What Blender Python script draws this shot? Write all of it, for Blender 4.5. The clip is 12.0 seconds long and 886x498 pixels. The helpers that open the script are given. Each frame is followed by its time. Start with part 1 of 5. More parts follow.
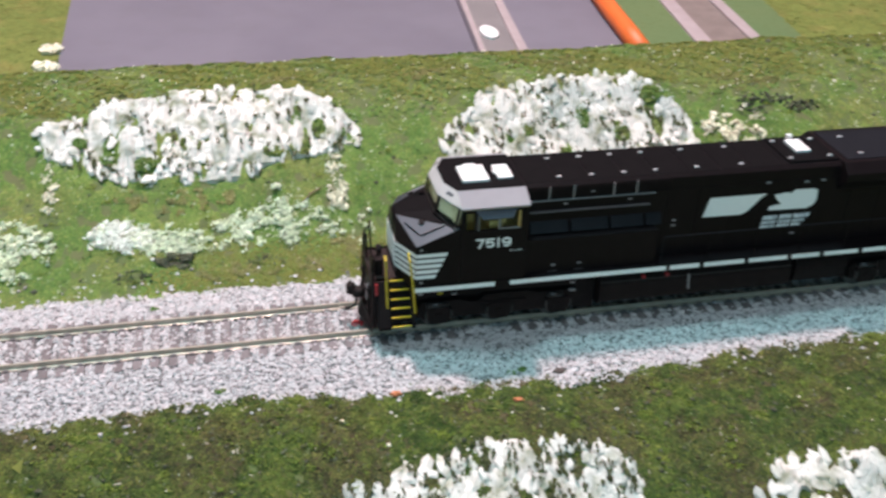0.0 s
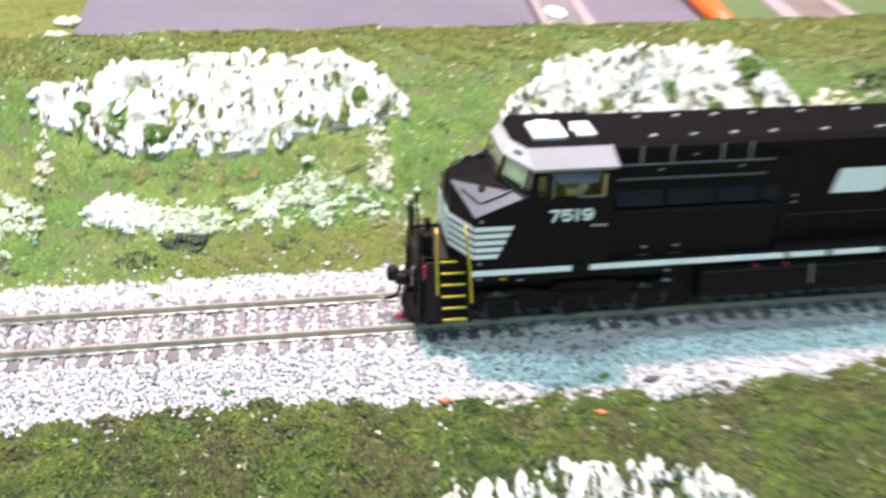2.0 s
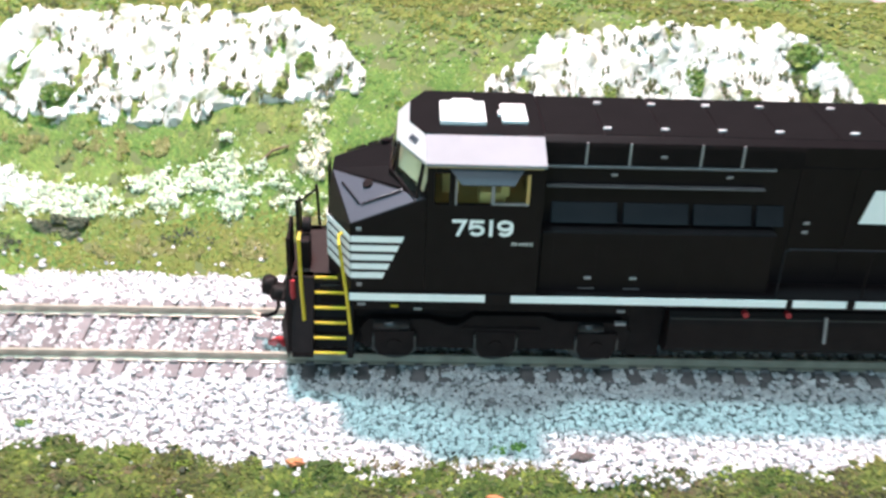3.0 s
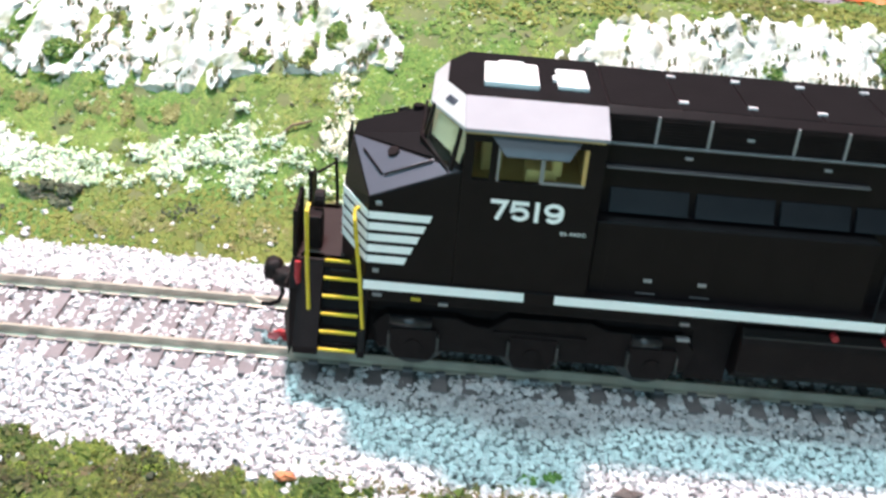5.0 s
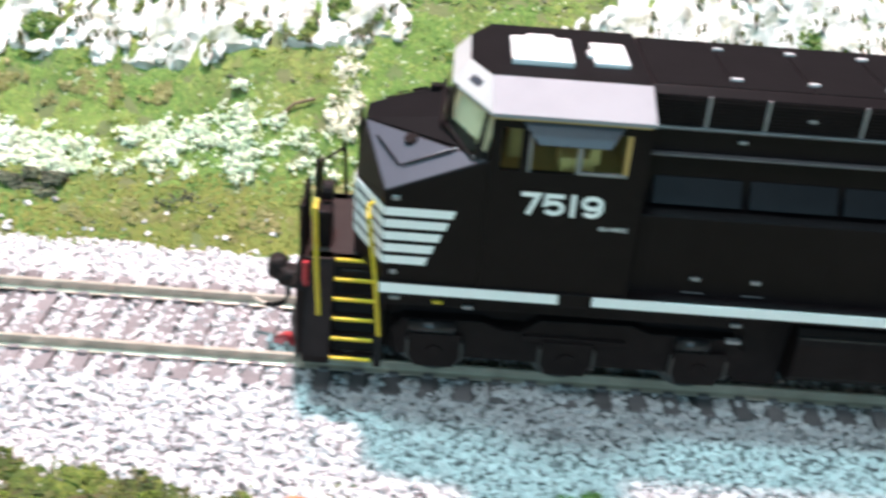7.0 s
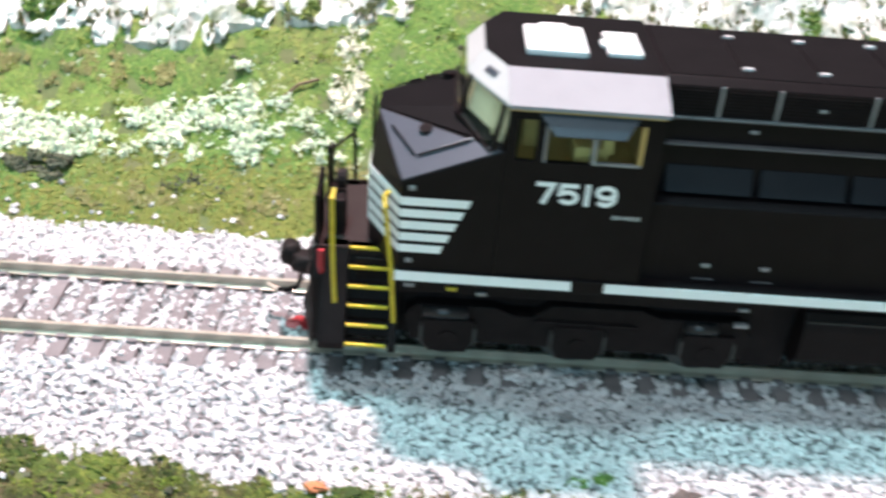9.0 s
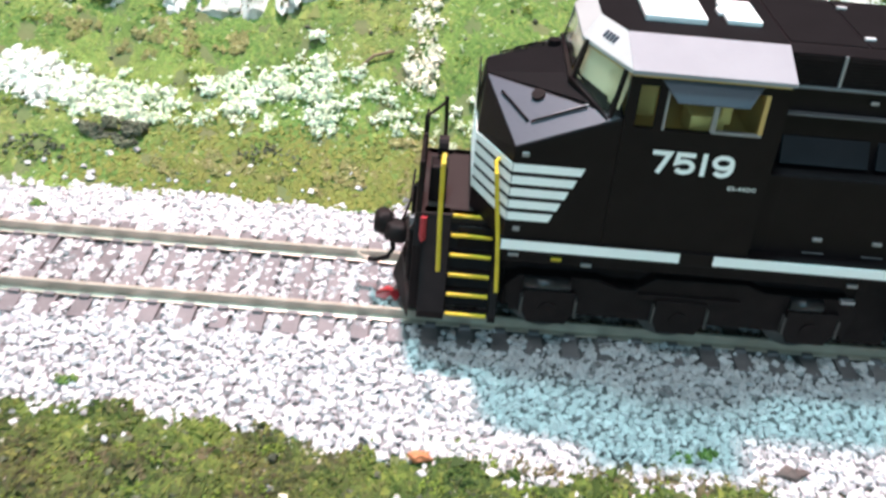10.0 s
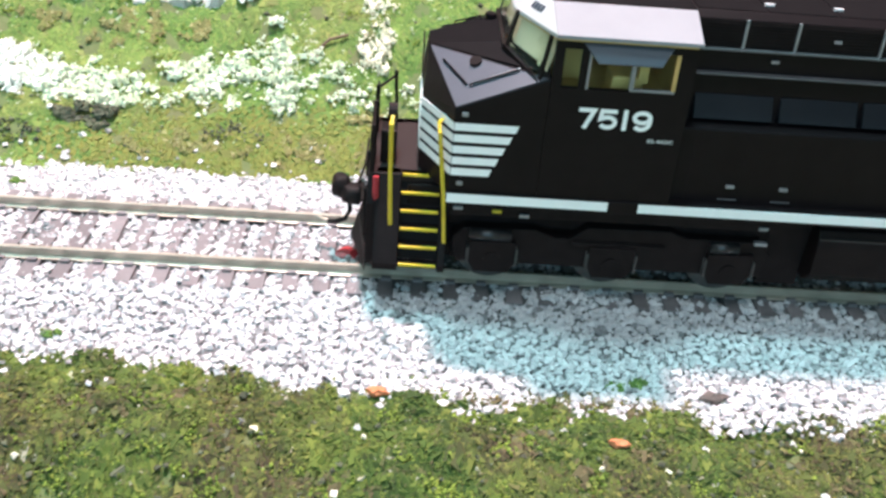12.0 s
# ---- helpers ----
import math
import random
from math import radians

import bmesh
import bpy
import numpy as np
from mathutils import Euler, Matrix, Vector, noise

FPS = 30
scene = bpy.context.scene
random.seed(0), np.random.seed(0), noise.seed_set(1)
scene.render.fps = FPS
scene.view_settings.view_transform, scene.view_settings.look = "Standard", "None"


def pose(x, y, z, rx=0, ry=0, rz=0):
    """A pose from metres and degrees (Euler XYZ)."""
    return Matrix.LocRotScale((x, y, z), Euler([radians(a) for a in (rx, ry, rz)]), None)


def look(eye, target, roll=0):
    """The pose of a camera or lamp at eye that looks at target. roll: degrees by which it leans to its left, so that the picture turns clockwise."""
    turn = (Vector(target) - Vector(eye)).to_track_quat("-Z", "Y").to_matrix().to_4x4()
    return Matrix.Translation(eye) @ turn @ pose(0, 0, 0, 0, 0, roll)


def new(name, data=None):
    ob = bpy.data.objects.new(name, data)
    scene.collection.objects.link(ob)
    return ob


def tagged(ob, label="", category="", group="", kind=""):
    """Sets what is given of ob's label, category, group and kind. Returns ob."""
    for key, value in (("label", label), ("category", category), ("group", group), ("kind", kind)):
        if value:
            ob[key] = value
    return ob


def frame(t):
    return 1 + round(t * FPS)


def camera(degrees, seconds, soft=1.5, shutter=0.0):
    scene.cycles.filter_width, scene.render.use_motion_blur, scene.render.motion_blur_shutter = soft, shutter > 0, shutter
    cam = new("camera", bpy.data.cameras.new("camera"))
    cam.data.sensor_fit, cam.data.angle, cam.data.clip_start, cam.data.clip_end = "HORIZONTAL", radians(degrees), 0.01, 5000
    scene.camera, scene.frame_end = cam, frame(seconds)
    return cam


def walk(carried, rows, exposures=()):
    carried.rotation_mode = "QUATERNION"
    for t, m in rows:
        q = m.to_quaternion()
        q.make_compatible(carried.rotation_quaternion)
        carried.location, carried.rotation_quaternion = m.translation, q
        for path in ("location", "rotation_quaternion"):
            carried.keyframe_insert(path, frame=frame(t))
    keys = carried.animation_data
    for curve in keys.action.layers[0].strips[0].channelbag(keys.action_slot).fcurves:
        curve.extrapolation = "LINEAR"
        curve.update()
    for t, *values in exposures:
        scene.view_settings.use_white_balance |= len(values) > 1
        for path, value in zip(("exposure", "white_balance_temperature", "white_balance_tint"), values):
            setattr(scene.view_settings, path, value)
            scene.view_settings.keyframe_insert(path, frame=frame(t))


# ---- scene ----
cam = camera(47.2, 12.0, soft=2.7, shutter=0.9)
PATH = [
    (0, (-0.05280, -0.28347, 0.19656), (-0.01403, -0.11599, 0.09434), 1.96),
    (0.5, (-0.05044, -0.28781, 0.19712), (-0.00844, -0.12040, 0.09608), 1.73),
    (1, (-0.05291, -0.28480, 0.19596), (-0.01185, -0.11697, 0.09523), 2.02),
    (1.5, (-0.05096, -0.27136, 0.17417), (-0.00695, -0.09933, 0.08216), 3.26),
    (2, (-0.04648, -0.23909, 0.14810), (-0.01609, -0.06552, 0.05350), 1.45),
    (2.5, (-0.00750, -0.19949, 0.12588), (0.00965, -0.02398, 0.03153), 2.97),
    (3, (0.01188, -0.18601, 0.12250), (0.01805, -0.01061, 0.02659), 2.07),
    (3.2, (0.01208, -0.17985, 0.11249), (0.02104, -0.00271, 0.02008), 3.80),
    (4.8, (0.01489, -0.16382, 0.10164), (0.01326, 0.01323, 0.00863), 4.34),
    (5, (0.01293, -0.16188, 0.10166), (0.01242, 0.01586, 0.00997), 4.85),
    (5.5, (0.00945, -0.15716, 0.10297), (0.01251, 0.01903, 0.00838), 4.67),
    (6, (0.00472, -0.15081, 0.10088), (0.00548, 0.02445, 0.00452), 4.82),
    (6.5, (0.00477, -0.14322, 0.09951), (0.00487, 0.03144, 0.00207), 3.99),
    (7, (0.00873, -0.14458, 0.09811), (0.00905, 0.02973, 0.00005), 4.17),
    (7.2, (0.01336, -0.14459, 0.09863), (0.01675, 0.02957, 0.00037), 4.39),
    (8.8, (0.00809, -0.14628, 0.10294), (0.01282, 0.02435, -0.00129), 3.98),
    (9, (0.00399, -0.14441, 0.10195), (0.00790, 0.02630, -0.00218), 4.50),
    (9.5, (-0.00336, -0.14072, 0.09819), (0.00014, 0.02963, -0.00653), 4.75),
    (10, (-0.01090, -0.14445, 0.09694), (-0.00750, 0.02518, -0.00895), 5.40),
    (10.5, (-0.01176, -0.15367, 0.09871), (-0.00620, 0.01697, -0.00548), 5.55),
    (11, (-0.00619, -0.15801, 0.09816), (0.00475, 0.01337, -0.00434), 6.21),
    (11.5, (-0.00641, -0.15962, 0.09940), (0.00445, 0.01064, -0.00498), 4.98),
    (12, (-0.00779, -0.16162, 0.09853), (0.00165, 0.00843, -0.00632), 4.92),
]
walk(cam, [(t, look(eye, target, roll)) for t, eye, target, roll in PATH],
     exposures=[(0.0, -0.60), (0.5, -0.04), (1.1, -0.14), (1.6, -0.2), (2.3, 0.23), (5.0, 0.2), (7.0, 0.12), (9.0, 0.07), (10.5, 0.13), (12.0, 0.18)])

# ---------------------------------------------------------------- light
world = bpy.data.worlds.new("room_air")
scene.world = world
world.use_nodes = True
world.node_tree.nodes["Background"].inputs["Color"].default_value = (0.55, 0.68, 0.8, 1)
world.node_tree.nodes["Background"].inputs["Strength"].default_value = 0.25


def area_lamp(name, eye, target, size, watts, colour):
    data = bpy.data.lights.new(name, "AREA")
    data.shape, data.size, data.size_y = "RECTANGLE", size[0], size[1]
    data.energy, data.color = watts, colour
    ob = new(name, data)
    ob.matrix_world = look(eye, target)
    return ob


COOL_LAMP, WARM_LAMP, PANEL_FILL = (-0.15, 0.10, 1.42), (-0.03, 0.412, 1.42), (-0.35, -0.75, 1.42)
area_lamp("cool_lamp", COOL_LAMP, (0.02, 0.0, 0.0), (0.16, 0.12), 18, (0.46, 0.95, 1.0))
area_lamp("warm_lamp", WARM_LAMP, (0.02, 0.0, 0.0), (0.10, 0.08), 49, (1.0, 0.65, 0.66))
# Unseen overhead fill, added to lift the shaded ballast.
area_lamp("panel_fill", PANEL_FILL, (0.0, 0.0, 0.0), (1.1, 0.5), 2, (0.55, 0.88, 1.0))
# Bluish fill added from the front, as from an assumed, unseen window.
area_lamp("window_fill", (-0.4, -2.40, 0.75), (0.0, 0.0, 0.2), (1.6, 1.2), 20, (0.36, 0.80, 1.0))


# ---------------------------------------------------------------- materials
def material(name, base, rough=0.5, metal=0.0, second=None, scale=60.0, amount=0.5, bump=0.0, bump_scale=200.0,
             island=0.0, obj_random=0.0, fine=None, coat=0.0, spec=0.5, ramp=(0.35, 0.65)):
    """A principled material: two colours mixed by noise, a finer speckle, spread between pieces, and bump."""
    m = bpy.data.materials.new(name)
    m.use_nodes = True
    nt = m.node_tree
    bsdf = nt.nodes["Principled BSDF"]
    bsdf.inputs["Roughness"].default_value = rough
    bsdf.inputs["Metallic"].default_value = metal
    bsdf.inputs["Specular IOR Level"].default_value = spec
    if coat:
        bsdf.inputs["Coat Weight"].default_value = coat
        bsdf.inputs["Coat Roughness"].default_value = 0.15
    geo = nt.nodes.new("ShaderNodeNewGeometry")
    pos = geo.outputs["Position"]

    def noise_at(sc, detail=4.0):
        n = nt.nodes.new("ShaderNodeTexNoise")
        n.inputs["Scale"].default_value = sc
        n.inputs["Detail"].default_value = detail
        nt.links.new(pos, n.inputs["Vector"])
        return n.outputs["Fac"]

    def mix(fac, a, b, blend="MIX"):
        x = nt.nodes.new("ShaderNodeMix")
        x.data_type, x.blend_type = "RGBA", blend
        for sock, val in ((x.inputs[0], fac), (x.inputs[6], a), (x.inputs[7], b)):
            if hasattr(val, "is_linked"):
                nt.links.new(val, sock)
            elif isinstance(val, float):
                sock.default_value = val
            else:
                sock.default_value = (*val, 1)
        return x.outputs[2]

    def ramped(fac, lo, hi, top=1.0):
        r = nt.nodes.new("ShaderNodeMapRange")
        r.inputs["From Min"].default_value, r.inputs["From Max"].default_value = lo, hi
        r.inputs["To Max"].default_value = top
        nt.links.new(fac, r.inputs["Value"])
        return r.outputs["Result"]

    col = mix(0.0, base, base)
    if second:
        col = mix(ramped(noise_at(scale), ramp[0], ramp[1], amount), col, second)
    if fine:
        col = mix(ramped(noise_at(fine[1], 2.0), 0.5, 0.75, fine[2]), col, fine[0])
    if island:
        h = nt.nodes.new("ShaderNodeHueSaturation")
        nt.links.new(ramped(geo.outputs["Random Per Island"], 0.0, 1.0), h.inputs["Value"])
        r = h.inputs["Value"].links[0].from_node
        r.inputs["To Min"].default_value, r.inputs["To Max"].default_value = 1 - island, 1 + island
        nt.links.new(col, h.inputs["Color"])
        col = h.outputs["Color"]
    if obj_random:
        info = nt.nodes.new("ShaderNodeObjectInfo")
        h = nt.nodes.new("ShaderNodeHueSaturation")
        r = nt.nodes.new("ShaderNodeMapRange")
        r.inputs["To Min"].default_value, r.inputs["To Max"].default_value = 1 - obj_random, 1 + obj_random
        nt.links.new(info.outputs["Random"], r.inputs["Value"])
        nt.links.new(r.outputs["Result"], h.inputs["Value"])
        nt.links.new(col, h.inputs["Color"])
        col = h.outputs["Color"]
    nt.links.new(col, bsdf.inputs["Base Color"])
    if bump:
        b = nt.nodes.new("ShaderNodeBump")
        b.inputs["Strength"].default_value = bump
        b.inputs["Distance"].default_value = 0.0006
        nt.links.new(noise_at(bump_scale, 5.0), b.inputs["Height"])
        nt.links.new(b.outputs["Normal"], bsdf.inputs["Normal"])
    return m


def island_palette(m, colours, share_of=0.55):
    """Gives each clump of a foam material one of several colours."""
    nt = m.node_tree
    bsdf = nt.nodes["Principled BSDF"]
    geo = nt.nodes.new("ShaderNodeNewGeometry")
    r = nt.nodes.new("ShaderNodeValToRGB")
    r.color_ramp.interpolation = "CONSTANT"
    while len(r.color_ramp.elements) < len(colours):
        r.color_ramp.elements.new(0.5)
    at = 0.0
    for e, (share, c) in zip(r.color_ramp.elements, colours):
        e.position, e.color = at, (*c, 1)
        at += share
    nt.links.new(geo.outputs["Random Per Island"], r.inputs["Fac"])
    x = nt.nodes.new("ShaderNodeMix")
    x.data_type = "RGBA"
    x.inputs[0].default_value = share_of
    old = bsdf.inputs["Base Color"].links[0].from_socket
    nt.links.new(old, x.inputs[6])
    nt.links.new(r.outputs["Color"], x.inputs[7])
    nt.links.new(x.outputs[2], bsdf.inputs["Base Color"])
    return m


BLACK = material("black_satin_paint", (0.0088, 0.0060, 0.0070), 0.38, second=(0.012, 0.0085, 0.0096), scale=300, spec=0.11, bump=0.05, bump_scale=1500)
ROOF_BLACK = material("matt_black_roof_paint", (0.0050, 0.0044, 0.0052), 0.65, second=(0.0075, 0.0066, 0.0075), scale=220, spec=0.06, bump=0.08, bump_scale=1800)
CHASSIS = material("black_moulded_plastic", (0.012, 0.0082, 0.0086), 0.5, second=(0.019, 0.0135, 0.0138), scale=400, spec=0.07, bump=0.1, bump_scale=1500)
DECK = material("brown_black_deck", (0.020, 0.012, 0.012), 0.65, second=(0.03, 0.02, 0.018), scale=300, spec=0.2, bump=0.2, bump_scale=2500)
WHITE = material("white_lining_paint", (0.93, 0.93, 0.94), 0.45, second=(0.86, 0.87, 0.88), scale=500, amount=0.4)
# Ceiling sheen on the roof slopes, put into the colour; front copy is lighter.
BAND_SHEEN = material("cab_roof_band_sheen", (0.265, 0.262, 0.285), 0.6, second=(0.225, 0.222, 0.245), scale=150, amount=0.5, spec=0.2, bump=0.04, bump_scale=1500)
BAND_SHEEN_LIGHTER = material("cab_front_band_sheen_lighter", (0.44, 0.44, 0.445), 0.5, second=(0.37, 0.37, 0.375), scale=150, amount=0.5, spec=0.3, bump=0.04, bump_scale=1500)
HATCH_WHITE = material("white_hatch_plastic", (0.86, 0.85, 0.85), 0.4, second=(0.8, 0.8, 0.8), scale=300)
# Visor paint and number marks; on the nose it stands in for sheen.
GREY = material("blue_grey_paint_and_sheen", (0.056, 0.062, 0.084), 0.42, second=(0.046, 0.051, 0.069), scale=220, amount=0.5, bump=0.05, bump_scale=1500)
DARK_GREY = material("dark_grey_panel", (0.011, 0.0115, 0.0155), 0.45, second=(0.016, 0.016, 0.020), scale=260, spec=0.15)
SILVER = material("dull_silver_grabs", (0.32, 0.30, 0.32), 0.45, 0.3, second=(0.23, 0.225, 0.235), scale=600)
EMBLEM_GREY = material("pale_grey_lining_paint", (0.72, 0.76, 0.82), 0.5, second=(0.42, 0.46, 0.52), scale=700, amount=0.9, ramp=(0.45, 0.55))
LEDGE = material("dull_grey_ledge_paint", (0.12, 0.112, 0.122), 0.5, second=(0.085, 0.08, 0.088), scale=400)
LUG = material("pale_lug_paint", (0.62, 0.61, 0.62), 0.5, second=(0.45, 0.44, 0.45), scale=600, obj_random=0.2)
YELLOW = material("yellow_handrail_paint", (0.66, 0.50, 0.03), 0.4, second=(0.54, 0.37, 0.02), scale=500, amount=0.7)
RED = material("red_plastic", (0.38, 0.025, 0.035), 0.5, second=(0.22, 0.015, 0.02), scale=500)
INTERIOR = material("tan_cab_interior", (0.56, 0.36, 0.13), 0.6, second=(0.42, 0.26, 0.09), scale=200)
CREAM = material("cream_windscreen_moulding", (0.70, 0.66, 0.48), 0.45, second=(0.55, 0.50, 0.33), scale=160, amount=0.8, ramp=(0.45, 0.55))
RAIL = material("nickel_silver_rail", (0.52, 0.46, 0.385), 0.38, 0.45, second=(0.38, 0.32, 0.26), scale=250, amount=0.7)
TIE = material("brown_plastic_tie", (0.15, 0.133, 0.139), 0.7, second=(0.21, 0.185, 0.19), scale=300, obj_random=0.2, bump=0.3, bump_scale=1200)
# Lighter glossy black that carries the highlights of tank and brake cylinders.
HIGHLIGHT_BLACK = material("highlight_black_metal", (0.035, 0.034, 0.038), 0.28, 0.5, second=(0.02, 0.019, 0.021), scale=300)
METAL = material("dark_coupler_metal", (0.009, 0.0065, 0.0065), 0.6, 0.0, second=(0.018, 0.012, 0.012), scale=500, spec=0.15)
WHEEL = material("dark_steel_wheel", (0.075, 0.07, 0.07), 0.5, 0.2, second=(0.04, 0.036, 0.034), scale=400)
# Darkest share: real dark stones and painted shadow specks together.
BALLAST = island_palette(material("pale_crushed_ballast", (0.57, 0.55, 0.565), 0.85, second=(0.44, 0.425, 0.44), scale=250, island=0.22, spec=0.2),
                         [(0.66, (0.64, 0.615, 0.63)), (0.24, (0.45, 0.435, 0.45)), (0.10, (0.085, 0.08, 0.082))], 0.66)
# Bed colour darkened so the gaps between stones look shaded.
BED = material("shaded_ballast_bed", (0.14, 0.132, 0.136), 0.9, second=(0.07, 0.066, 0.07), scale=700, bump=0.8, bump_scale=900)
SOIL = material("painted_turf_base", (0.105, 0.145, 0.05), 0.95, second=(0.14, 0.115, 0.06), scale=40, fine=((0.07, 0.095, 0.035), 330, 0.5), bump=0.5, bump_scale=500)
TURF = island_palette(material("ground_foam_turf", (0.10, 0.185, 0.048), 0.95, second=(0.215, 0.205, 0.075), scale=32, amount=0.7, island=0.1, spec=0.1, fine=((0.20, 0.285, 0.074), 60, 0.95), ramp=(0.46, 0.62)),
                      [(0.28, (0.125, 0.195, 0.053)), (0.23, (0.20, 0.285, 0.07)), (0.2, (0.07, 0.122, 0.036)), (0.14, (0.29, 0.30, 0.09)),
                       (0.08, (0.19, 0.15, 0.08)), (0.045, (0.04, 0.045, 0.027)), (0.025, (0.7, 0.68, 0.58))], 0.4)
PLATEAU_TURF = material("olive_foam_turf", (0.15, 0.18, 0.05), 0.95, second=(0.115, 0.125, 0.04), scale=14, island=0.15, spec=0.1, fine=((0.23, 0.20, 0.07), 60, 0.6))
NEAR_TURF = island_palette(material("dark_foam_turf", (0.055, 0.09, 0.026), 0.95, second=(0.088, 0.064, 0.04), scale=40, amount=0.9, island=0.15, spec=0.1, fine=((0.15, 0.19, 0.042), 70, 0.95), ramp=(0.44, 0.58)),
                           [(0.27, (0.08, 0.12, 0.033)), (0.22, (0.14, 0.18, 0.04)), (0.2, (0.03, 0.044, 0.018)), (0.1, (0.24, 0.25, 0.062)),
                            (0.12, (0.105, 0.078, 0.05)), (0.08, (0.02, 0.02, 0.016)), (0.01, (0.6, 0.55, 0.46))], 0.46)
LIME = material("yellow_green_foam", (0.18, 0.235, 0.045), 0.95, second=(0.11, 0.155, 0.035), scale=110, island=0.35, spec=0.1)
DRY = island_palette(material("dry_olive_foam", (0.215, 0.20, 0.08), 0.95, second=(0.17, 0.20, 0.07), scale=40, island=0.15, spec=0.1, fine=((0.12, 0.105, 0.055), 150, 0.6)),
                     [(0.4, (0.22, 0.195, 0.085)), (0.3, (0.17, 0.20, 0.065)), (0.2, (0.11, 0.095, 0.05)), (0.1, (0.40, 0.36, 0.2))], 0.4)
OLIVE = island_palette(material("olive_yellow_foam", (0.185, 0.205, 0.055), 0.95, second=(0.145, 0.185, 0.05), scale=50, island=0.15, spec=0.1, fine=((0.13, 0.115, 0.045), 150, 0.5)),
                       [(0.5, (0.215, 0.215, 0.06)), (0.3, (0.15, 0.185, 0.05)), (0.16, (0.12, 0.10, 0.045)), (0.04, (0.05, 0.05, 0.03))], 0.45)
DRY_DARK = island_palette(material("dark_brown_foam", (0.12, 0.095, 0.055), 0.95, second=(0.10, 0.12, 0.045), scale=60, island=0.2, spec=0.1, fine=((0.06, 0.05, 0.035), 150, 0.6)),
                          [(0.4, (0.13, 0.10, 0.06)), (0.3, (0.10, 0.125, 0.045)), (0.2, (0.05, 0.045, 0.03)), (0.1, (0.27, 0.27, 0.09))], 0.45)
FOAM_BRIGHT = material("white_foam", (0.84, 0.86, 0.80), 0.95, second=(0.72, 0.76, 0.66), scale=160, island=0.12)
FOAM_WHITE = material("pale_lichen_foam", (0.74, 0.79, 0.64), 0.95, second=(0.48, 0.58, 0.32), scale=130, island=0.2)
FOAM_CREAM = material("cream_foam", (0.80, 0.76, 0.62), 0.95, second=(0.62, 0.60, 0.42), scale=160, island=0.2)
PLASTER = material("white_plaster_rock", (0.72, 0.705, 0.665), 0.9, second=(0.43, 0.475, 0.455), scale=38, amount=0.95, obj_random=0.1, spec=0.2,
                   fine=((0.22, 0.24, 0.15), 150, 0.95), bump=1.0, bump_scale=420, ramp=(0.45, 0.7))
OLIVE_FLECK = material("dark_olive_fleck", (0.075, 0.085, 0.042), 0.95, second=(0.12, 0.125, 0.06), scale=200, island=0.4, spec=0.1)
TWIG = material("charred_twig_foam", (0.06, 0.066, 0.045), 0.95, second=(0.12, 0.13, 0.07), scale=300, island=0.5)
STICK = material("dry_stick", (0.16, 0.11, 0.07), 0.85, second=(0.09, 0.06, 0.04), scale=600)
LEAF = material("orange_leaf_flake", (0.55, 0.20, 0.09), 0.8, second=(0.40, 0.14, 0.06), scale=400)
STONE_DARK = material("dark_stone", (0.075, 0.06, 0.055), 0.85, second=(0.12, 0.10, 0.09), scale=500, bump=0.6, bump_scale=900)
ASPHALT = material("lavender_grey_card_lot", (0.128, 0.118, 0.152), 0.85, second=(0.162, 0.15, 0.186), scale=14, amount=0.8, fine=((0.13, 0.12, 0.145), 60, 0.4), bump=0.15, bump_scale=800)
ROAD_DARK = material("grey_lane", (0.17, 0.155, 0.16), 0.85, second=(0.22, 0.20, 0.205), scale=40, bump=0.15, bump_scale=800)
KERB = material("pale_pink_kerb", (0.36, 0.30, 0.31), 0.8, second=(0.28, 0.23, 0.235), scale=90)
KERB_DARK = material("dark_kerb_edge", (0.07, 0.06, 0.08), 0.8, second=(0.1, 0.09, 0.1), scale=90)
ORANGE = material("orange_tube_plastic", (0.74, 0.155, 0.035), 0.5, second=(0.62, 0.12, 0.025), scale=60)
PATH_MAT = material("brown_gravel_path", (0.17, 0.135, 0.125), 0.95, second=(0.24, 0.195, 0.18), scale=120, bump=0.4, bump_scale=700)
LAWN = material("flat_green_paint", (0.095, 0.15, 0.06), 0.95, second=(0.12, 0.16, 0.065), scale=22, fine=((0.08, 0.11, 0.03), 300, 0.4), bump=0.3, bump_scale=600)
WALLPAINT = material("room_wall_paint", (0.62, 0.62, 0.60), 0.9, second=(0.56, 0.56, 0.55), scale=2)
FLOORBOARD = material("room_floor", (0.22, 0.17, 0.12), 0.6, second=(0.16, 0.12, 0.085), scale=6)


def glass_material():
    m = bpy.data.materials.new("clear_cab_glazing")
    m.use_nodes = True
    b = m.node_tree.nodes["Principled BSDF"]
    b.inputs["Base Color"].default_value = (0.95, 0.93, 0.85, 1)
    b.inputs["Roughness"].default_value = 0.04
    b.inputs["Transmission Weight"].default_value = 1.0
    b.inputs["IOR"].default_value = 1.1
    return m


GLASS = glass_material()


def lit_material():
    m = bpy.data.materials.new("lamp_diffuser")
    m.use_nodes = True
    b = m.node_tree.nodes["Principled BSDF"]
    b.inputs["Emission Color"].default_value = (0.84, 0.95, 1.0, 1)
    b.inputs["Emission Strength"].default_value = 5.5
    return m


DIFFUSER = lit_material()

# ---------------------------------------------------------------- helpers; shapes are written in centimetres
CM = 0.01


def thing(name, base, label, category, group="", kind=""):
    ob = new(name)
    ob.empty_display_size = 0.01
    ob.location = Vector(base) * CM
    return tagged(ob, label, category, group, kind)


def origin(ob):
    at = Vector((0, 0, 0))
    while ob:
        at += ob.location
        ob = ob.parent
    return at


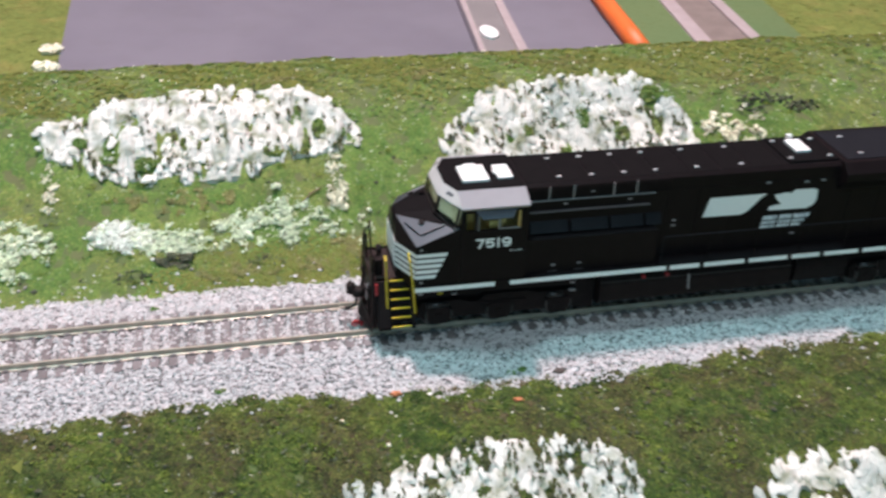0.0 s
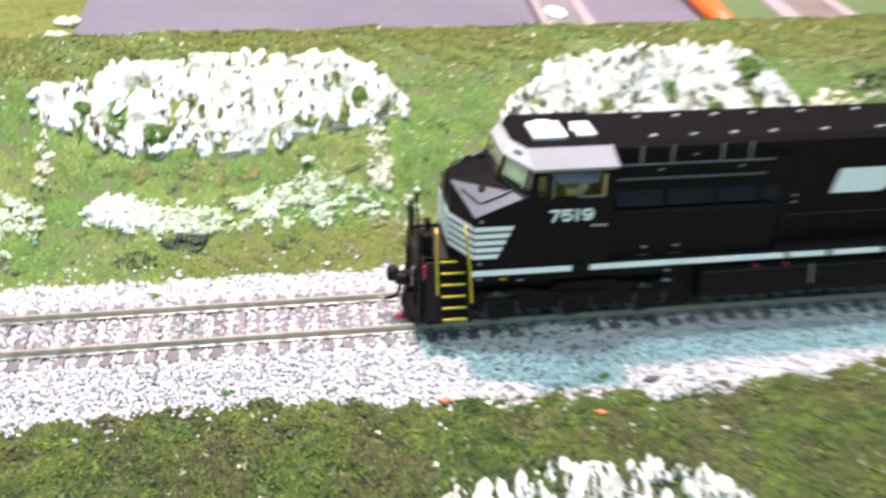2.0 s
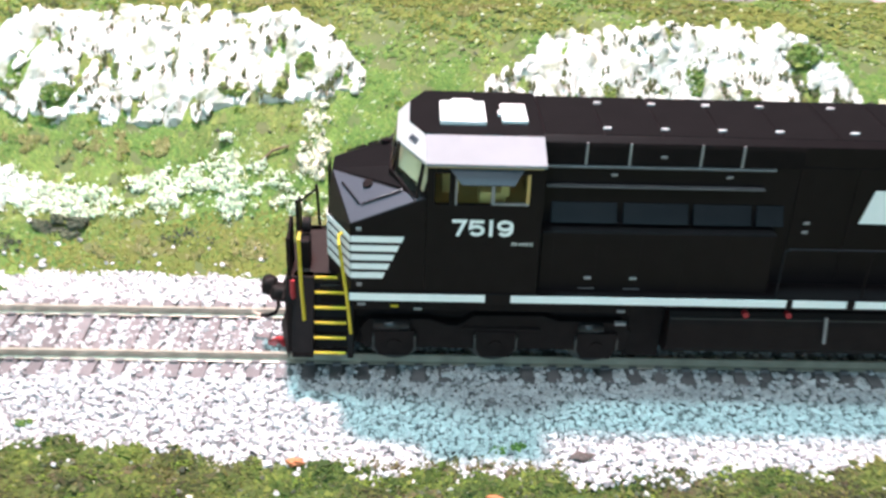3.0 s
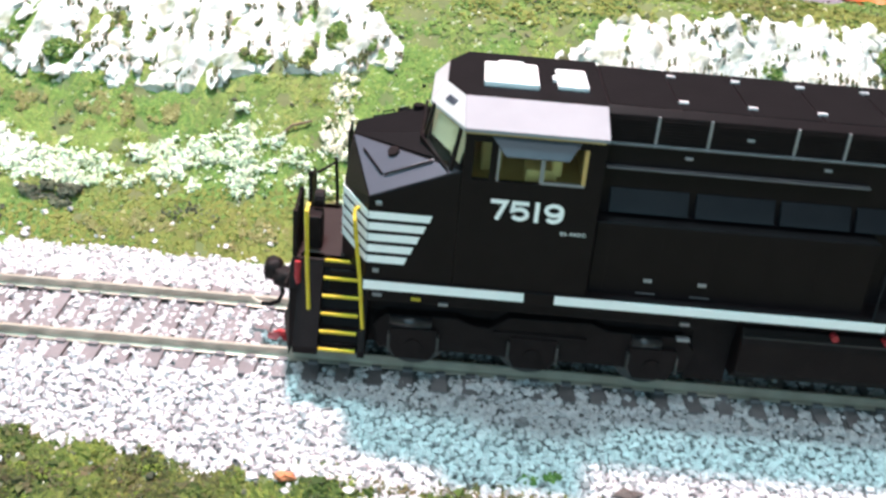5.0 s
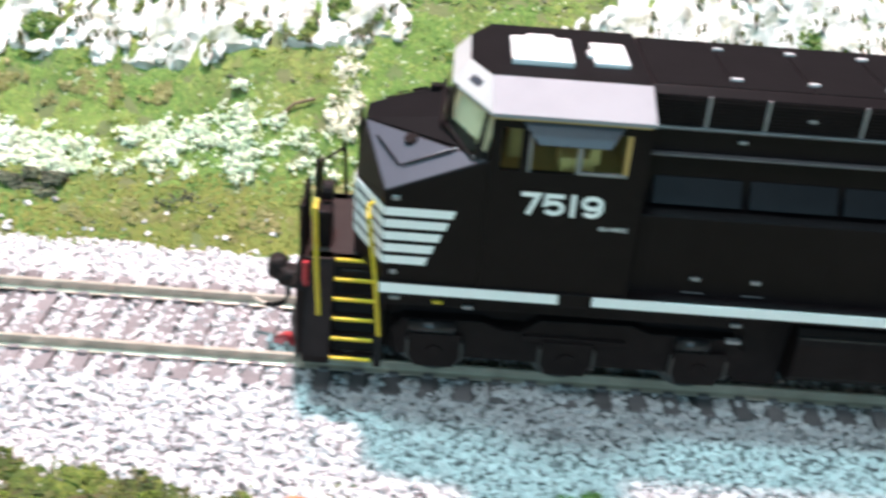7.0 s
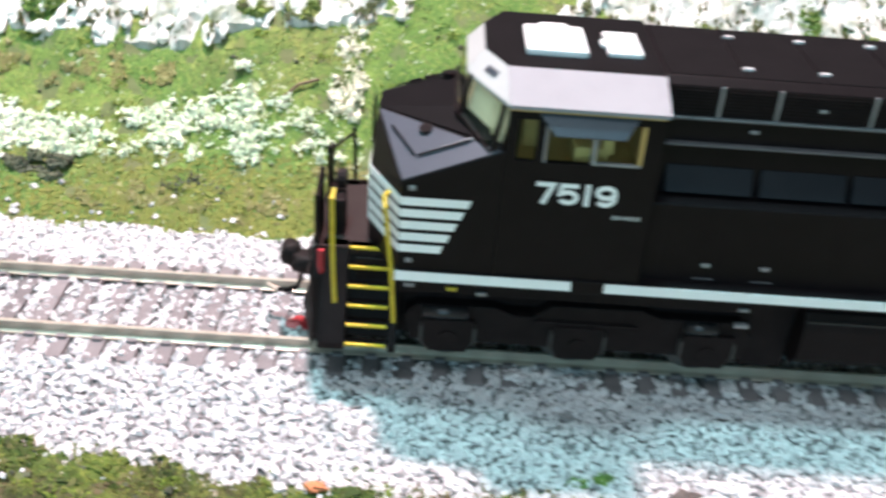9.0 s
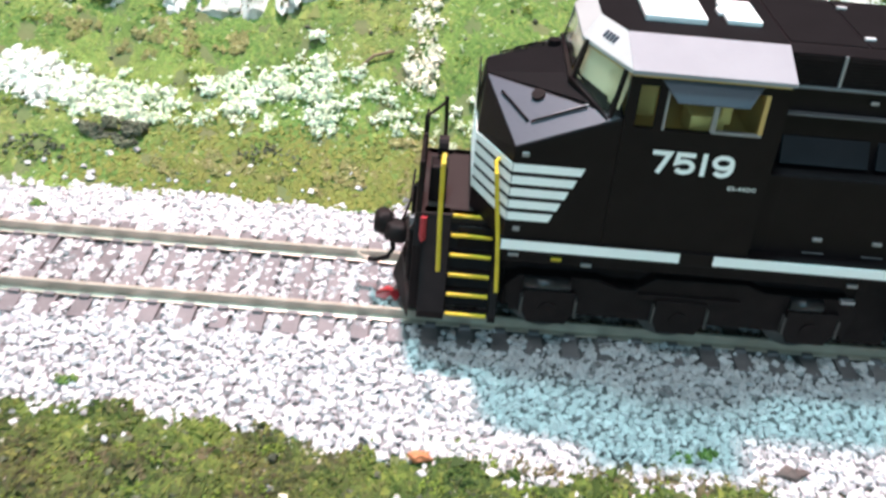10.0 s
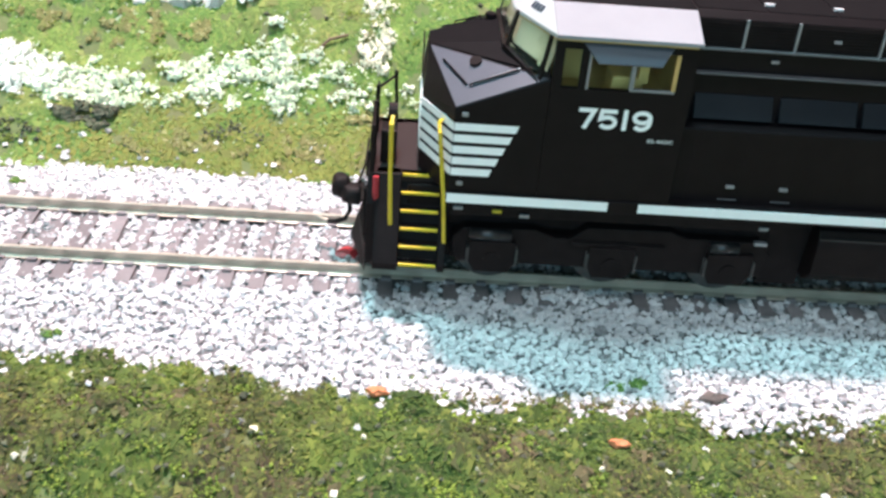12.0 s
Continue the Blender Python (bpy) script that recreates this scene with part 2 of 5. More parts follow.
def part(name, bm, mat, parent=None, label="", smooth=False):
    """Links a bmesh in centimetres as one mesh object, under a thing or alone."""
    me = bpy.data.meshes.new(name)
    at = origin(parent) if parent else Vector((0, 0, 0))
    for v in bm.verts:
        v.co = v.co * CM - at
    bm.normal_update()
    bm.to_mesh(me)
    bm.free()
    me.materials.append(mat)
    if smooth:
        for p in me.polygons:
            p.use_smooth = True
    ob = new(name, me)
    if parent:
        ob.parent = parent
    if label:
        ob["label"] = label
    return ob


def box(x0, x1, y0, y1, z0, z1, bevel=0.0, bm=None):
    bm2 = bmesh.new()
    bmesh.ops.create_cube(bm2, size=1)
    for v in bm2.verts:
        v.co = Vector((x0 + (v.co.x + 0.5) * (x1 - x0), y0 + (v.co.y + 0.5) * (y1 - y0), z0 + (v.co.z + 0.5) * (z1 - z0)))
    if bevel:
        bmesh.ops.bevel(bm2, geom=bm2.edges[:], offset=bevel, segments=2, affect="EDGES", profile=0.6)
    return joined(bm, bm2)


def joined(bm, other):
    if bm is None:
        return other
    me = bpy.data.meshes.new("tmp")
    other.to_mesh(me)
    other.free()
    bm.from_mesh(me)
    bpy.data.meshes.remove(me)
    return bm


def prism(points, axis, lo, hi, bevel=0.0, bm=None):
    """A polygon drawn in the plane across an axis, pushed from lo to hi along it."""
    b = bmesh.new()
    put = {"x": lambda a, c, d: (d, a, c), "y": lambda a, c, d: (a, d, c), "z": lambda a, c, d: (a, c, d)}[axis]
    f0 = [b.verts.new(put(p, q, lo)) for p, q in points]
    f1 = [b.verts.new(put(p, q, hi)) for p, q in points]
    b.faces.new(f0)
    b.faces.new(f1)
    for i in range(len(points)):
        j = (i + 1) % len(points)
        b.faces.new((f0[i], f0[j], f1[j], f1[i]))
    bmesh.ops.recalc_face_normals(b, faces=b.faces[:])
    if bevel:
        bmesh.ops.bevel(b, geom=b.edges[:], offset=bevel, segments=2, affect="EDGES", profile=0.6)
    return joined(bm, b)


def solid(verts, faces, bevel=0.0, bm=None):
    b = bmesh.new()
    vs = [b.verts.new(v) for v in verts]
    for f in faces:
        b.faces.new([vs[i] for i in f])
    bmesh.ops.recalc_face_normals(b, faces=b.faces[:])
    if bevel:
        bmesh.ops.bevel(b, geom=b.edges[:], offset=bevel, segments=2, affect="EDGES", profile=0.6)
    return joined(bm, b)


def tube(points, r, sides=8, bm=None):
    """A round bar through a row of points."""
    b = bmesh.new()
    rings = []
    pts = [Vector(p) for p in points]
    for i, p in enumerate(pts):
        d = (pts[min(i + 1, len(pts) - 1)] - pts[max(i - 1, 0)]).normalized()
        side = d.cross(Vector((0.31, 0.17, 0.93))).normalized()
        up = side.cross(d)
        rings.append([b.verts.new(p + r * (math.cos(a) * side + math.sin(a) * up)) for a in [2 * math.pi * k / sides for k in range(sides)]])
    for a, c in zip(rings, rings[1:]):
        for k in range(sides):
            b.faces.new((a[k], a[(k + 1) % sides], c[(k + 1) % sides], c[k]))
    b.faces.new(rings[0][::-1])
    b.faces.new(rings[-1])
    bmesh.ops.recalc_face_normals(b, faces=b.faces[:])
    return joined(bm, b)


def disc(x, y0, y1, z, r, sides=24, bm=None):
    """A short cylinder lying across the track."""
    pts = [(x + r * math.cos(2 * math.pi * k / sides), z + r * math.sin(2 * math.pi * k / sides)) for k in range(sides)]
    return prism(pts, "y", y0, y1, 0.0, bm)


# ---------------------------------------------------------------- land
PROFILE_Y = [-150, -30, -9, -5, -3.4, -1.7, 1.7, 3.0, 4.1, 5, 6, 7, 8.5, 10, 12, 15, 17.5, 19, 300]
PROFILE_Z = [-7, -6.5, -2.4, -0.75, -0.66, -0.36, -0.36, -0.45, 0.05, 0.5, 1.05, 1.65, 2.45, 3.25, 3.75, 3.55, 2.5, 2.0, 2.0]


def roll(x, y):
    """Low waves of the ground, away from the track."""
    k = min(1.0, max(0.0, (abs(y) - 3.0) / 2.0)) * (1.0 if y < 18 else 0.0) * (1.0 if y < 10.5 else max(0.3, 1.0 - (y - 10.5) / 3.0))
    return k * (0.22 * math.sin(0.55 * x + 0.4 * y) * math.sin(0.31 * x - 0.6 * y + 1.0) + 0.12 * math.sin(1.7 * x + 1.1 * y))


def ground_z(x, y):
    return float(np.interp(y, PROFILE_Y, PROFILE_Z)) + roll(x, y)


def build_ground():
    xs = np.concatenate([np.linspace(-150, -17, 12)[:-1], np.arange(-17, 29, 0.3), np.linspace(29, 150, 12)])
    ys = np.concatenate([np.linspace(-150, -10, 8)[:-1], np.arange(-10, 22, 0.3), np.linspace(22, 300, 14)])
    verts = []
    for y in ys:
        for x in xs:
            rough = 0.05 * noise.noise((x * 2.3, y * 2.3, 0.0)) if abs(y) > 3.1 else 0.0
            verts.append((x * CM, y * CM, (ground_z(x, y) + rough) * CM))
    n = len(xs)
    faces = [(j * n + i, j * n + i + 1, (j + 1) * n + i + 1, (j + 1) * n + i) for j in range(len(ys) - 1) for i in range(n - 1)]
    me = bpy.data.meshes.new("ground")
    me.from_pydata(verts, [], faces)
    me.materials.append(SOIL)
    for p in me.polygons:
        p.use_smooth = True
    return tagged(new("ground", me), "green painted scenery board with a grassy bank", "ground", kind="structure")


build_ground()


def build_ballast_bed():
    bm = bmesh.new()
    rows = []
    prof = [(-3.5, -0.70), (-3.0, -0.60), (-2.4, -0.48), (-1.75, -0.33), (-1.3, -0.30), (1.3, -0.30), (1.75, -0.33), (2.4, -0.40), (3.05, -0.46)]
    xs = np.arange(-150, 150.1, 2.5)
    for x in xs:
        rows.append([bm.verts.new((x, y, z + 0.02)) for y, z in prof])
    for a, b in zip(rows, rows[1:]):
        for k in range(len(prof) - 1):
            bm.faces.new((a[k], b[k], b[k + 1], a[k + 1]))
    return tagged(part("ballast_bed", bm, BED), "grey glued ballast shoulder under the track, darkened as shade between stones", "ballast", kind="structure")


build_ballast_bed()


# ---------------------------------------------------------------- scattered small pieces
OCTA_V = np.array([(1, 0, 0), (-1, 0, 0), (0, 1, 0), (0, -1, 0), (0, 0, 1), (0, 0, -1)], float)
OCTA_F = np.array([(0, 2, 4), (2, 1, 4), (1, 3, 4), (3, 0, 4), (2, 0, 5), (1, 2, 5), (3, 1, 5), (0, 3, 5)])
FLAKE_V = np.array([(1, 1, 1), (1, -1, -1), (-1, 1, -1), (-1, -1, 1)], float)
FLAKE_F = np.array([(0, 1, 2), (0, 3, 1), (0, 2, 3), (1, 3, 2)])
CUBE_V = np.array([(-1, -1, -1), (1, -1, -1), (1, 1, -1), (-1, 1, -1), (-1, -1, 1), (1, -1, 1), (1, 1, 1), (-1, 1, 1)], float)
CUBE_F = np.array([(0, 2, 1), (0, 3, 2), (4, 5, 6), (4, 6, 7), (0, 1, 5), (0, 5, 4), (1, 2, 6), (1, 6, 5), (2, 3, 7), (2, 7, 6), (3, 0, 4), (3, 4, 7)])


def scatter(name, places, sizes, shape, mat, rng, stretch=(1, 1, 1), jitter=0.35, parent=None, along=False):
    """Many small jittered pieces, each turned its own way, in one mesh."""
    base, tri = shape
    n, k = len(places), len(base)
    q = rng.normal(size=(n, 4))
    q /= np.linalg.norm(q, axis=1)[:, None]
    w, x, y, z = q.T
    rot = np.stack([1 - 2 * (y * y + z * z), 2 * (x * y - z * w), 2 * (x * z + y * w), 2 * (x * y + z * w), 1 - 2 * (x * x + z * z), 2 * (y * z - x * w),
                    2 * (x * z - y * w), 2 * (y * z + x * w), 1 - 2 * (x * x + y * y)], 1).reshape(n, 3, 3)
    pts = base[None] * (1 + jitter * rng.uniform(-1, 1, size=(n, k, 3)))
    pts = np.einsum("nij,nkj->nki", rot, pts) * np.asarray(stretch) * np.asarray(sizes)[:, None, None] + np.asarray(places)[:, None]
    if along:  # lie along the slope of the land
        x, y = np.asarray(places)[:, 0], np.asarray(places)[:, 1]
        fall = (profile(y + 0.2) + roll_many(x, y + 0.2) - profile(y - 0.2) - roll_many(x, y - 0.2)) / 0.4
        pts[:, :, 2] += fall[:, None] * (pts[:, :, 1] - y[:, None])
    faces = (tri[None] + (np.arange(n) * k)[:, None, None]).reshape(-1, 3)
    me = bpy.data.meshes.new(name)
    me.vertices.add(n * k)
    me.vertices.foreach_set("co", (pts.reshape(-1) * CM))
    me.loops.add(len(faces) * 3)
    me.loops.foreach_set("vertex_index", faces.reshape(-1).astype(np.int32))
    me.polygons.add(len(faces))
    me.polygons.foreach_set("loop_start", np.arange(0, len(faces) * 3, 3, dtype=np.int32))
    me.update(calc_edges=True)
    me.shade_flat()
    me.materials.append(mat)
    ob = new(name, me)
    if parent:
        ob.parent = parent
    return ob


def profile(y):
    return np.interp(y, PROFILE_Y, PROFILE_Z)


def roll_many(x, y):
    k = np.clip((np.abs(y) - 3.0) / 2.0, 0, 1) * (y < 18) * np.clip(1.0 - (y - 10.5) / 3.0, 0.3, 1)
    return k * (0.22 * np.sin(0.55 * x + 0.4 * y) * np.sin(0.31 * x - 0.6 * y + 1.0) + 0.12 * np.sin(1.7 * x + 1.1 * y))


rng = np.random.default_rng(7)


def ballast_edge(x):
    """The ragged near edge of the ballast."""
    return np.interp(x, [-16, -12.7, -9.5, -6.5, -4.2, -2.4, -1.0, 1.0, 3.0, 5.0, 8.0, 11.0, 17.0], [-3.5, -3.5, -3.4, -3.2, -3.45, -3.6, -3.75, -3.95, -4.0, -3.95, -3.85, -3.5, -3.35]) - 0.07 * np.sin(x * 2.7 + 1)


def ballast_places(x0, x1, y0, y1, step):
    gx, gy = np.meshgrid(np.arange(x0, x1, step), np.arange(y0, y1, step))
    x = gx.ravel() + rng.uniform(-0.6, 0.6, gx.size) * step
    y = gy.ravel() + rng.uniform(-0.6, 0.6, gx.size) * step
    z = np.interp(y, [-3.6, -3.0, -2.4, -1.75, -1.3, 1.3, 1.75, 2.4, 3.2], [-0.66, -0.57, -0.45, -0.30, -0.25, -0.25, -0.29, -0.37, -0.42])
    z = np.where(y < -3.2, np.maximum(z, profile(y) + roll_many(x, y) + 0.05), z)
    edge_lo = ballast_edge(x)
    edge_hi = 3.0 + 0.15 * np.sin(x * 1.1 + 2) + 0.1 * np.sin(x * 3.1)
    keep = (y > edge_lo + rng.normal(0, 0.16, x.size)) & (y < edge_hi + rng.normal(0, 0.12, x.size))
    keep &= (np.abs(np.abs(y) - 0.825) > 0.10)
    on_tie = (np.abs((x - TIE_FIRST) / TIE_STEP - np.round((x - TIE_FIRST) / TIE_STEP)) * TIE_STEP < 0.175) & (np.abs(y) < 1.40 + 0.08 * np.sin(x * 5.3))
    buried = (x > 1.9) & (x < 3.3) & (y < -0.95)
    keep &= ~on_tie | (rng.uniform(size=x.size) < np.where(buried, 0.9, np.where(np.abs(y) < 0.8, 0.28, 0.06)))
    z = z + np.where(on_tie, 0.05, 0.0) - 0.03 * (np.abs(y) < 1.2) + rng.uniform(-0.025, 0.03, x.size)
    return np.stack([x, y, z], 1)[keep]


TIE_STEP, TIE_FIRST = 0.568, -31.0
pl = ballast_places(-16, 20, -4.6, 3.4, 0.077)
tagged(scatter("ballast_stones", pl, rng.uniform(0.023, 0.052, len(pl)), (CUBE_V, CUBE_F), BALLAST, rng, (1, 1, 0.8), 0.45),
       "loose pale grey crushed ballast stones round the track", "ballast", kind="stuff")


def land_places(n, x0, x1, y0, y1, lift=0.02):
    x, y = rng.uniform(x0, x1, n), rng.uniform(y0, y1, n)
    return np.stack([x, y, profile(y) + roll_many(x, y) + lift], 1)


def cushions(places, amount):
    """Lifts the foam into soft uneven cushions."""
    x, y = places[:, 0], places[:, 1]
    places[:, 2] += amount * (np.sin(x * 3.1 + 1.3 * np.sin(y * 2.2)) * np.sin(y * 3.7 + np.sin(x * 1.9)) + 0.6 * np.sin(x * 7.3 + y * 2) * np.sin(y * 6.1 - x))
    return places


pl = cushions(np.concatenate([land_places(190000, -16.5, 20, 2.8, 9.5), land_places(20000, 20, 30, 4, 9.5), land_places(80000, -17, 30, 9.5, 17.5)]), 0.05)
tagged(scatter("bank_turf", pl, rng.gamma(4.0, 0.0048, len(pl)) + 0.012, (FLAKE_V, FLAKE_F), TURF, rng, (1.3, 1.3, 0.4), 0.55, along=True),
       "bright green ground foam turf over the bank", "turf", kind="stuff")
pl = cushions(land_places(240000, -13, 19, -9.5, -3.1, 0.085), 0.085)
pl = pl[pl[:, 1] < ballast_edge(pl[:, 0]) + rng.normal(0, 0.10, len(pl))]
tagged(scatter("trackside_turf", pl, rng.gamma(4.0, 0.0054, len(pl)) + 0.009, (FLAKE_V, FLAKE_F), NEAR_TURF, rng, (1.1, 1.1, 0.7), 0.55, along=True),
       "dark green and brown foam turf beside the ballast", "turf", kind="stuff")


pl = np.concatenate([land_places(26000, 23, 40, 17.5, 34, 0.06), land_places(22000, -30, -13.2, 17.5, 34, 0.06)])
pl = pl[(pl[:, 0] < 0) | (pl[:, 0] > 25.0 + 0.16 * (pl[:, 1] - 17.6))]
tagged(scatter("plateau_turf", pl, rng.gamma(3.0, 0.02, len(pl)) + 0.04, (FLAKE_V, FLAKE_F), PLATEAU_TURF, rng, (1.5, 1.5, 0.2), 0.55),
       "olive green foam turf behind the crest", "turf", kind="stuff")
pl = np.concatenate([land_places(1500, -16, 29, 3.4, 16.5, 0.05), land_places(1900, -12, 15, -9, -3.7, 0.10), land_places(60, 25, 36, 18, 30, 0.1)])
tagged(scatter("dark_crumbs", pl, rng.gamma(2.5, 0.012, len(pl)) + 0.018, (OCTA_V, OCTA_F), TWIG, rng, (1, 1, 0.6), 0.5),
       "dark crumbs of foam strewn over the turf", "foam crumbs", kind="stuff")


def patch(n, cx, cy, rx, ry, lift=0.06, tilt=0.0):
    a, r = rng.uniform(0, 2 * math.pi, n), np.sqrt(rng.uniform(0, 1, n))
    dx, dy = rx * r * np.cos(a), ry * r * np.sin(a)
    x, y = cx + dx, cy + dy + tilt * dx
    return np.stack([x, y, profile(y) + roll_many(x, y) + lift + rng.uniform(0, 0.08, n)], 1)


def tuft(label, mat, places, size, name="foam_tuft"):
    tagged(scatter(name, places, rng.gamma(3.0, size / 3, len(places)) + 0.010, (OCTA_V, OCTA_F), mat, rng, (1, 1, 0.9), 0.5), label, "lichen", "pale tufts on the bank", kind="stuff")


def wisps(n, cx, cy, rx, ry, lift=0.05, grain=1.6, gate=0.0):
    """Places in a patch, thinned to ragged islands."""
    p = patch(n * 3, cx, cy, rx, ry, lift)
    edge = ((p[:, 0] - cx) / rx) ** 2 + ((p[:, 1] - cy) / ry) ** 2
    keep = np.array([noise.noise((x * grain, y * grain * 1.3, 4.0)) + 0.5 * noise.noise((x * grain * 2.7, y * grain * 2.7, 9.0)) for x, y, _ in p]) > gate - 0.15 + 0.75 * edge - 0.35
    return p[keep]


def dry_turf(label, spots, n, mat):
    places = np.concatenate([wisps(n, p[0], p[1], p[2] * 1.25, p[3] * 1.4, p[4] * 0.5, 2.8, 0.36) for p in spots])
    tagged(scatter("dry_turf", places, rng.gamma(4.0, 0.0042, len(places)) + 0.009, (FLAKE_V, FLAKE_F), mat, rng, (1.2, 1.2, 0.6), 0.55, along=True), label, "turf", kind="stuff")


dry_turf("dry brown foam turf at the bank foot", [(-2.2, 3.7, 1.6, 0.45, 0.03), (-0.6, 4.1, 1.0, 0.5, 0.03), (-5.6, 3.6, 1.5, 0.3, 0.03), (-1.2, 4.6, 0.7, 0.4, 0.03)], 1100, DRY)
foot = land_places(60000, -9.0, 6.0, 2.9, 5.0, 0.045)
foot = cushions(foot[rng.uniform(size=len(foot)) < 0.36 * np.clip((5.0 - foot[:, 1]) / 1.6, 0, 1) * np.clip((foot[:, 0] + 9.0) / 5.0, 0, 1)], 0.05)
tagged(scatter("olive_turf", foot, rng.gamma(4.0, 0.0045, len(foot)) + 0.011, (FLAKE_V, FLAKE_F), OLIVE, rng, (1.2, 1.2, 0.6), 0.55, along=True),
       "olive yellow foam turf along the ballast", "turf", kind="stuff")
crest = land_places(60000, -17, 30, 10.5, 17.4, 0.07)
lump = np.sin(crest[:, 0] * 0.55 + 1.0) * np.sin(crest[:, 0] * 0.23 + crest[:, 1] * 0.5) + 0.5 * np.sin(crest[:, 0] * 1.7 + crest[:, 1])
crest = cushions(crest[rng.uniform(size=len(crest)) < 0.4 + 0.45 * lump], 0.05)
tagged(scatter("crest_turf", crest, rng.gamma(4.0, 0.005, len(crest)) + 0.012, (FLAKE_V, FLAKE_F), OLIVE, rng, (1.3, 1.3, 0.5), 0.55, along=True),
       "olive yellow foam turf over the crest", "turf", kind="stuff")
dry_turf("brown foam turf below the rock face", [(-7.2, 6.6, 0.9, 0.35, 0.05), (-5.8, 6.75, 0.5, 0.25, 0.05), (-9.2, 6.9, 0.5, 0.3, 0.05), (-3.4, 12.3, 1.2, 0.4, 0.06), (3.0, 12.4, 1.4, 0.5, 0.06), (9.0, 13.0, 2.4, 0.7, 0.06), (17.5, 10.5, 2.2, 0.7, 0.06)], 800, DRY)
dry_turf("brown foam turf by the near ballast edge", [(-4.6, -4.2, 1.8, 0.4, 0.05), (1.6, -4.9, 1.6, 0.5, 0.05), (6.5, -5.0, 2.0, 0.5, 0.05), (-1.4, -5.6, 1.2, 0.5, 0.05), (10.5, -5.6, 1.6, 0.5, 0.05), (2.6, -3.8, 2.6, 0.35, 0.05), (7.5, -4.2, 2.5, 0.3, 0.05), (-8.5, -4.4, 2.0, 0.4, 0.05)], 1000, DRY_DARK)


seeds = np.concatenate([land_places(480, -13, 19, -9.3, -3.7, 0.08), land_places(90, -16, 20, 3.5, 9.0, 0.05), land_places(110, -16, 28, 11.5, 16.0, 0.05)])
pl = np.repeat(seeds, 40, axis=0) + rng.normal(0, 1, (len(seeds) * 40, 3)) * (0.11, 0.09, 0.03)
tagged(scatter("lime_tufts", pl, rng.uniform(0.014, 0.04, len(pl)), (OCTA_V, OCTA_F), LIME, rng, (1, 1, 0.8), 0.5),
       "bright yellow green foam clumps in the turf", "turf", kind="stuff")
pl = land_places(330, -13, 18, -4.7, -3.3, 0.08)
pl = pl[rng.uniform(-4.7, -3.2, len(pl)) < pl[:, 1]]
far = land_places(260, -16, 6, 2.9, 4.1, 0.05)
pl = np.concatenate([pl, far[rng.uniform(2.9, 4.1, len(far)) > far[:, 1]]])
tagged(scatter("stray_ballast", pl, rng.uniform(0.026, 0.055, len(pl)), (CUBE_V, CUBE_F), BALLAST, rng, (1, 1, 0.8), 0.4),
       "stray pale ballast stones in the turf edge", "ballast", kind="stuff")
def lichen(per_area, cx, cy, rx, ry, gate=0.0, tilt=0.0, lift=0.05):
    """Small heads of lichen, crowded in the middle of a patch and thinning out towards its ragged edge."""
    heads = patch(int(per_area * math.pi * rx * ry * 1.7), cx, cy, rx * 1.3, ry * 1.3, lift, tilt)
    edge = ((heads[:, 0] - cx) / rx) ** 2 + ((heads[:, 1] - cy - tilt * (heads[:, 0] - cx)) / ry) ** 2
    lump = np.array([noise.noise((x * 2.1, y * 2.6, 4.0)) + 0.6 * noise.noise((x * 5.0, y * 5.5, 9.0)) for x, y, _ in heads])
    heads = heads[rng.uniform(0, 1, len(heads)) < np.clip(0.95 + 1.5 * (lump - gate) - 0.6 * edge, 0, 1)]
    count = rng.integers(6, 26, len(heads))
    spread = np.repeat(rng.uniform(0.03, 0.11, len(heads)), count)[:, None]
    return np.repeat(heads, count, axis=0) + rng.normal(0, 1, (count.sum(), 3)) * spread * (1, 1, 0.7)


tuft("bright white foam tuft at the foot of the bank", FOAM_BRIGHT, lichen(95, -9.55, 5.25, 0.85, 0.5, -0.3), 0.03)
tuft("pale lichen foam strewn along the bank foot", FOAM_WHITE, np.concatenate([lichen(95, -7.75, 5.15, 1.15, 0.42, -0.25), lichen(26, -8.5, 5.3, 1.5, 0.6, 0.1)]), 0.027)
tuft("pale lichen foam on the green bank", FOAM_WHITE, np.concatenate([lichen(85, -5.25, 5.5, 0.75, 0.55, 0.0, 0.25), lichen(24, -5.6, 5.2, 1.2, 0.7, 0.1)]), 0.026)
tuft("pale lichen foam by the locomotive nose", FOAM_WHITE, np.concatenate([lichen(75, -3.55, 5.75, 0.75, 0.75, 0.0, -0.4), lichen(26, -3.2, 5.2, 1.0, 0.7, 0.1)]), 0.026)
tuft("cream foam clump high on the bank", FOAM_CREAM, lichen(60, -1.5, 6.85, 0.32, 0.85, -0.1, 0.0, 0.08), 0.028)
tuft("pale lichen foam beside the rails", FOAM_WHITE, lichen(40, -13.4, 5.2, 1.2, 1.0, 0.0), 0.034)
tuft("cream foam wisps on the bank", FOAM_CREAM, lichen(45, -12.1, 7.5, 0.22, 0.8, 0.0), 0.03)
tuft("pale foam wisps by the locomotive", FOAM_WHITE, lichen(17, -1.9, 5.2, 1.5, 0.8, 0.1), 0.024)
tuft("cream foam among the rocks", FOAM_CREAM, lichen(26, 15.8, 8.2, 1.5, 0.8, 0.1), 0.045)
tuft("scattered cream flecks on the crest", FOAM_CREAM, land_places(420, -15, 28, 9, 17, 0.08), 0.028)
tuft("scattered white flecks in the dark turf", FOAM_CREAM, land_places(110, -12, 15, -8.5, -3.4, 0.08), 0.03)


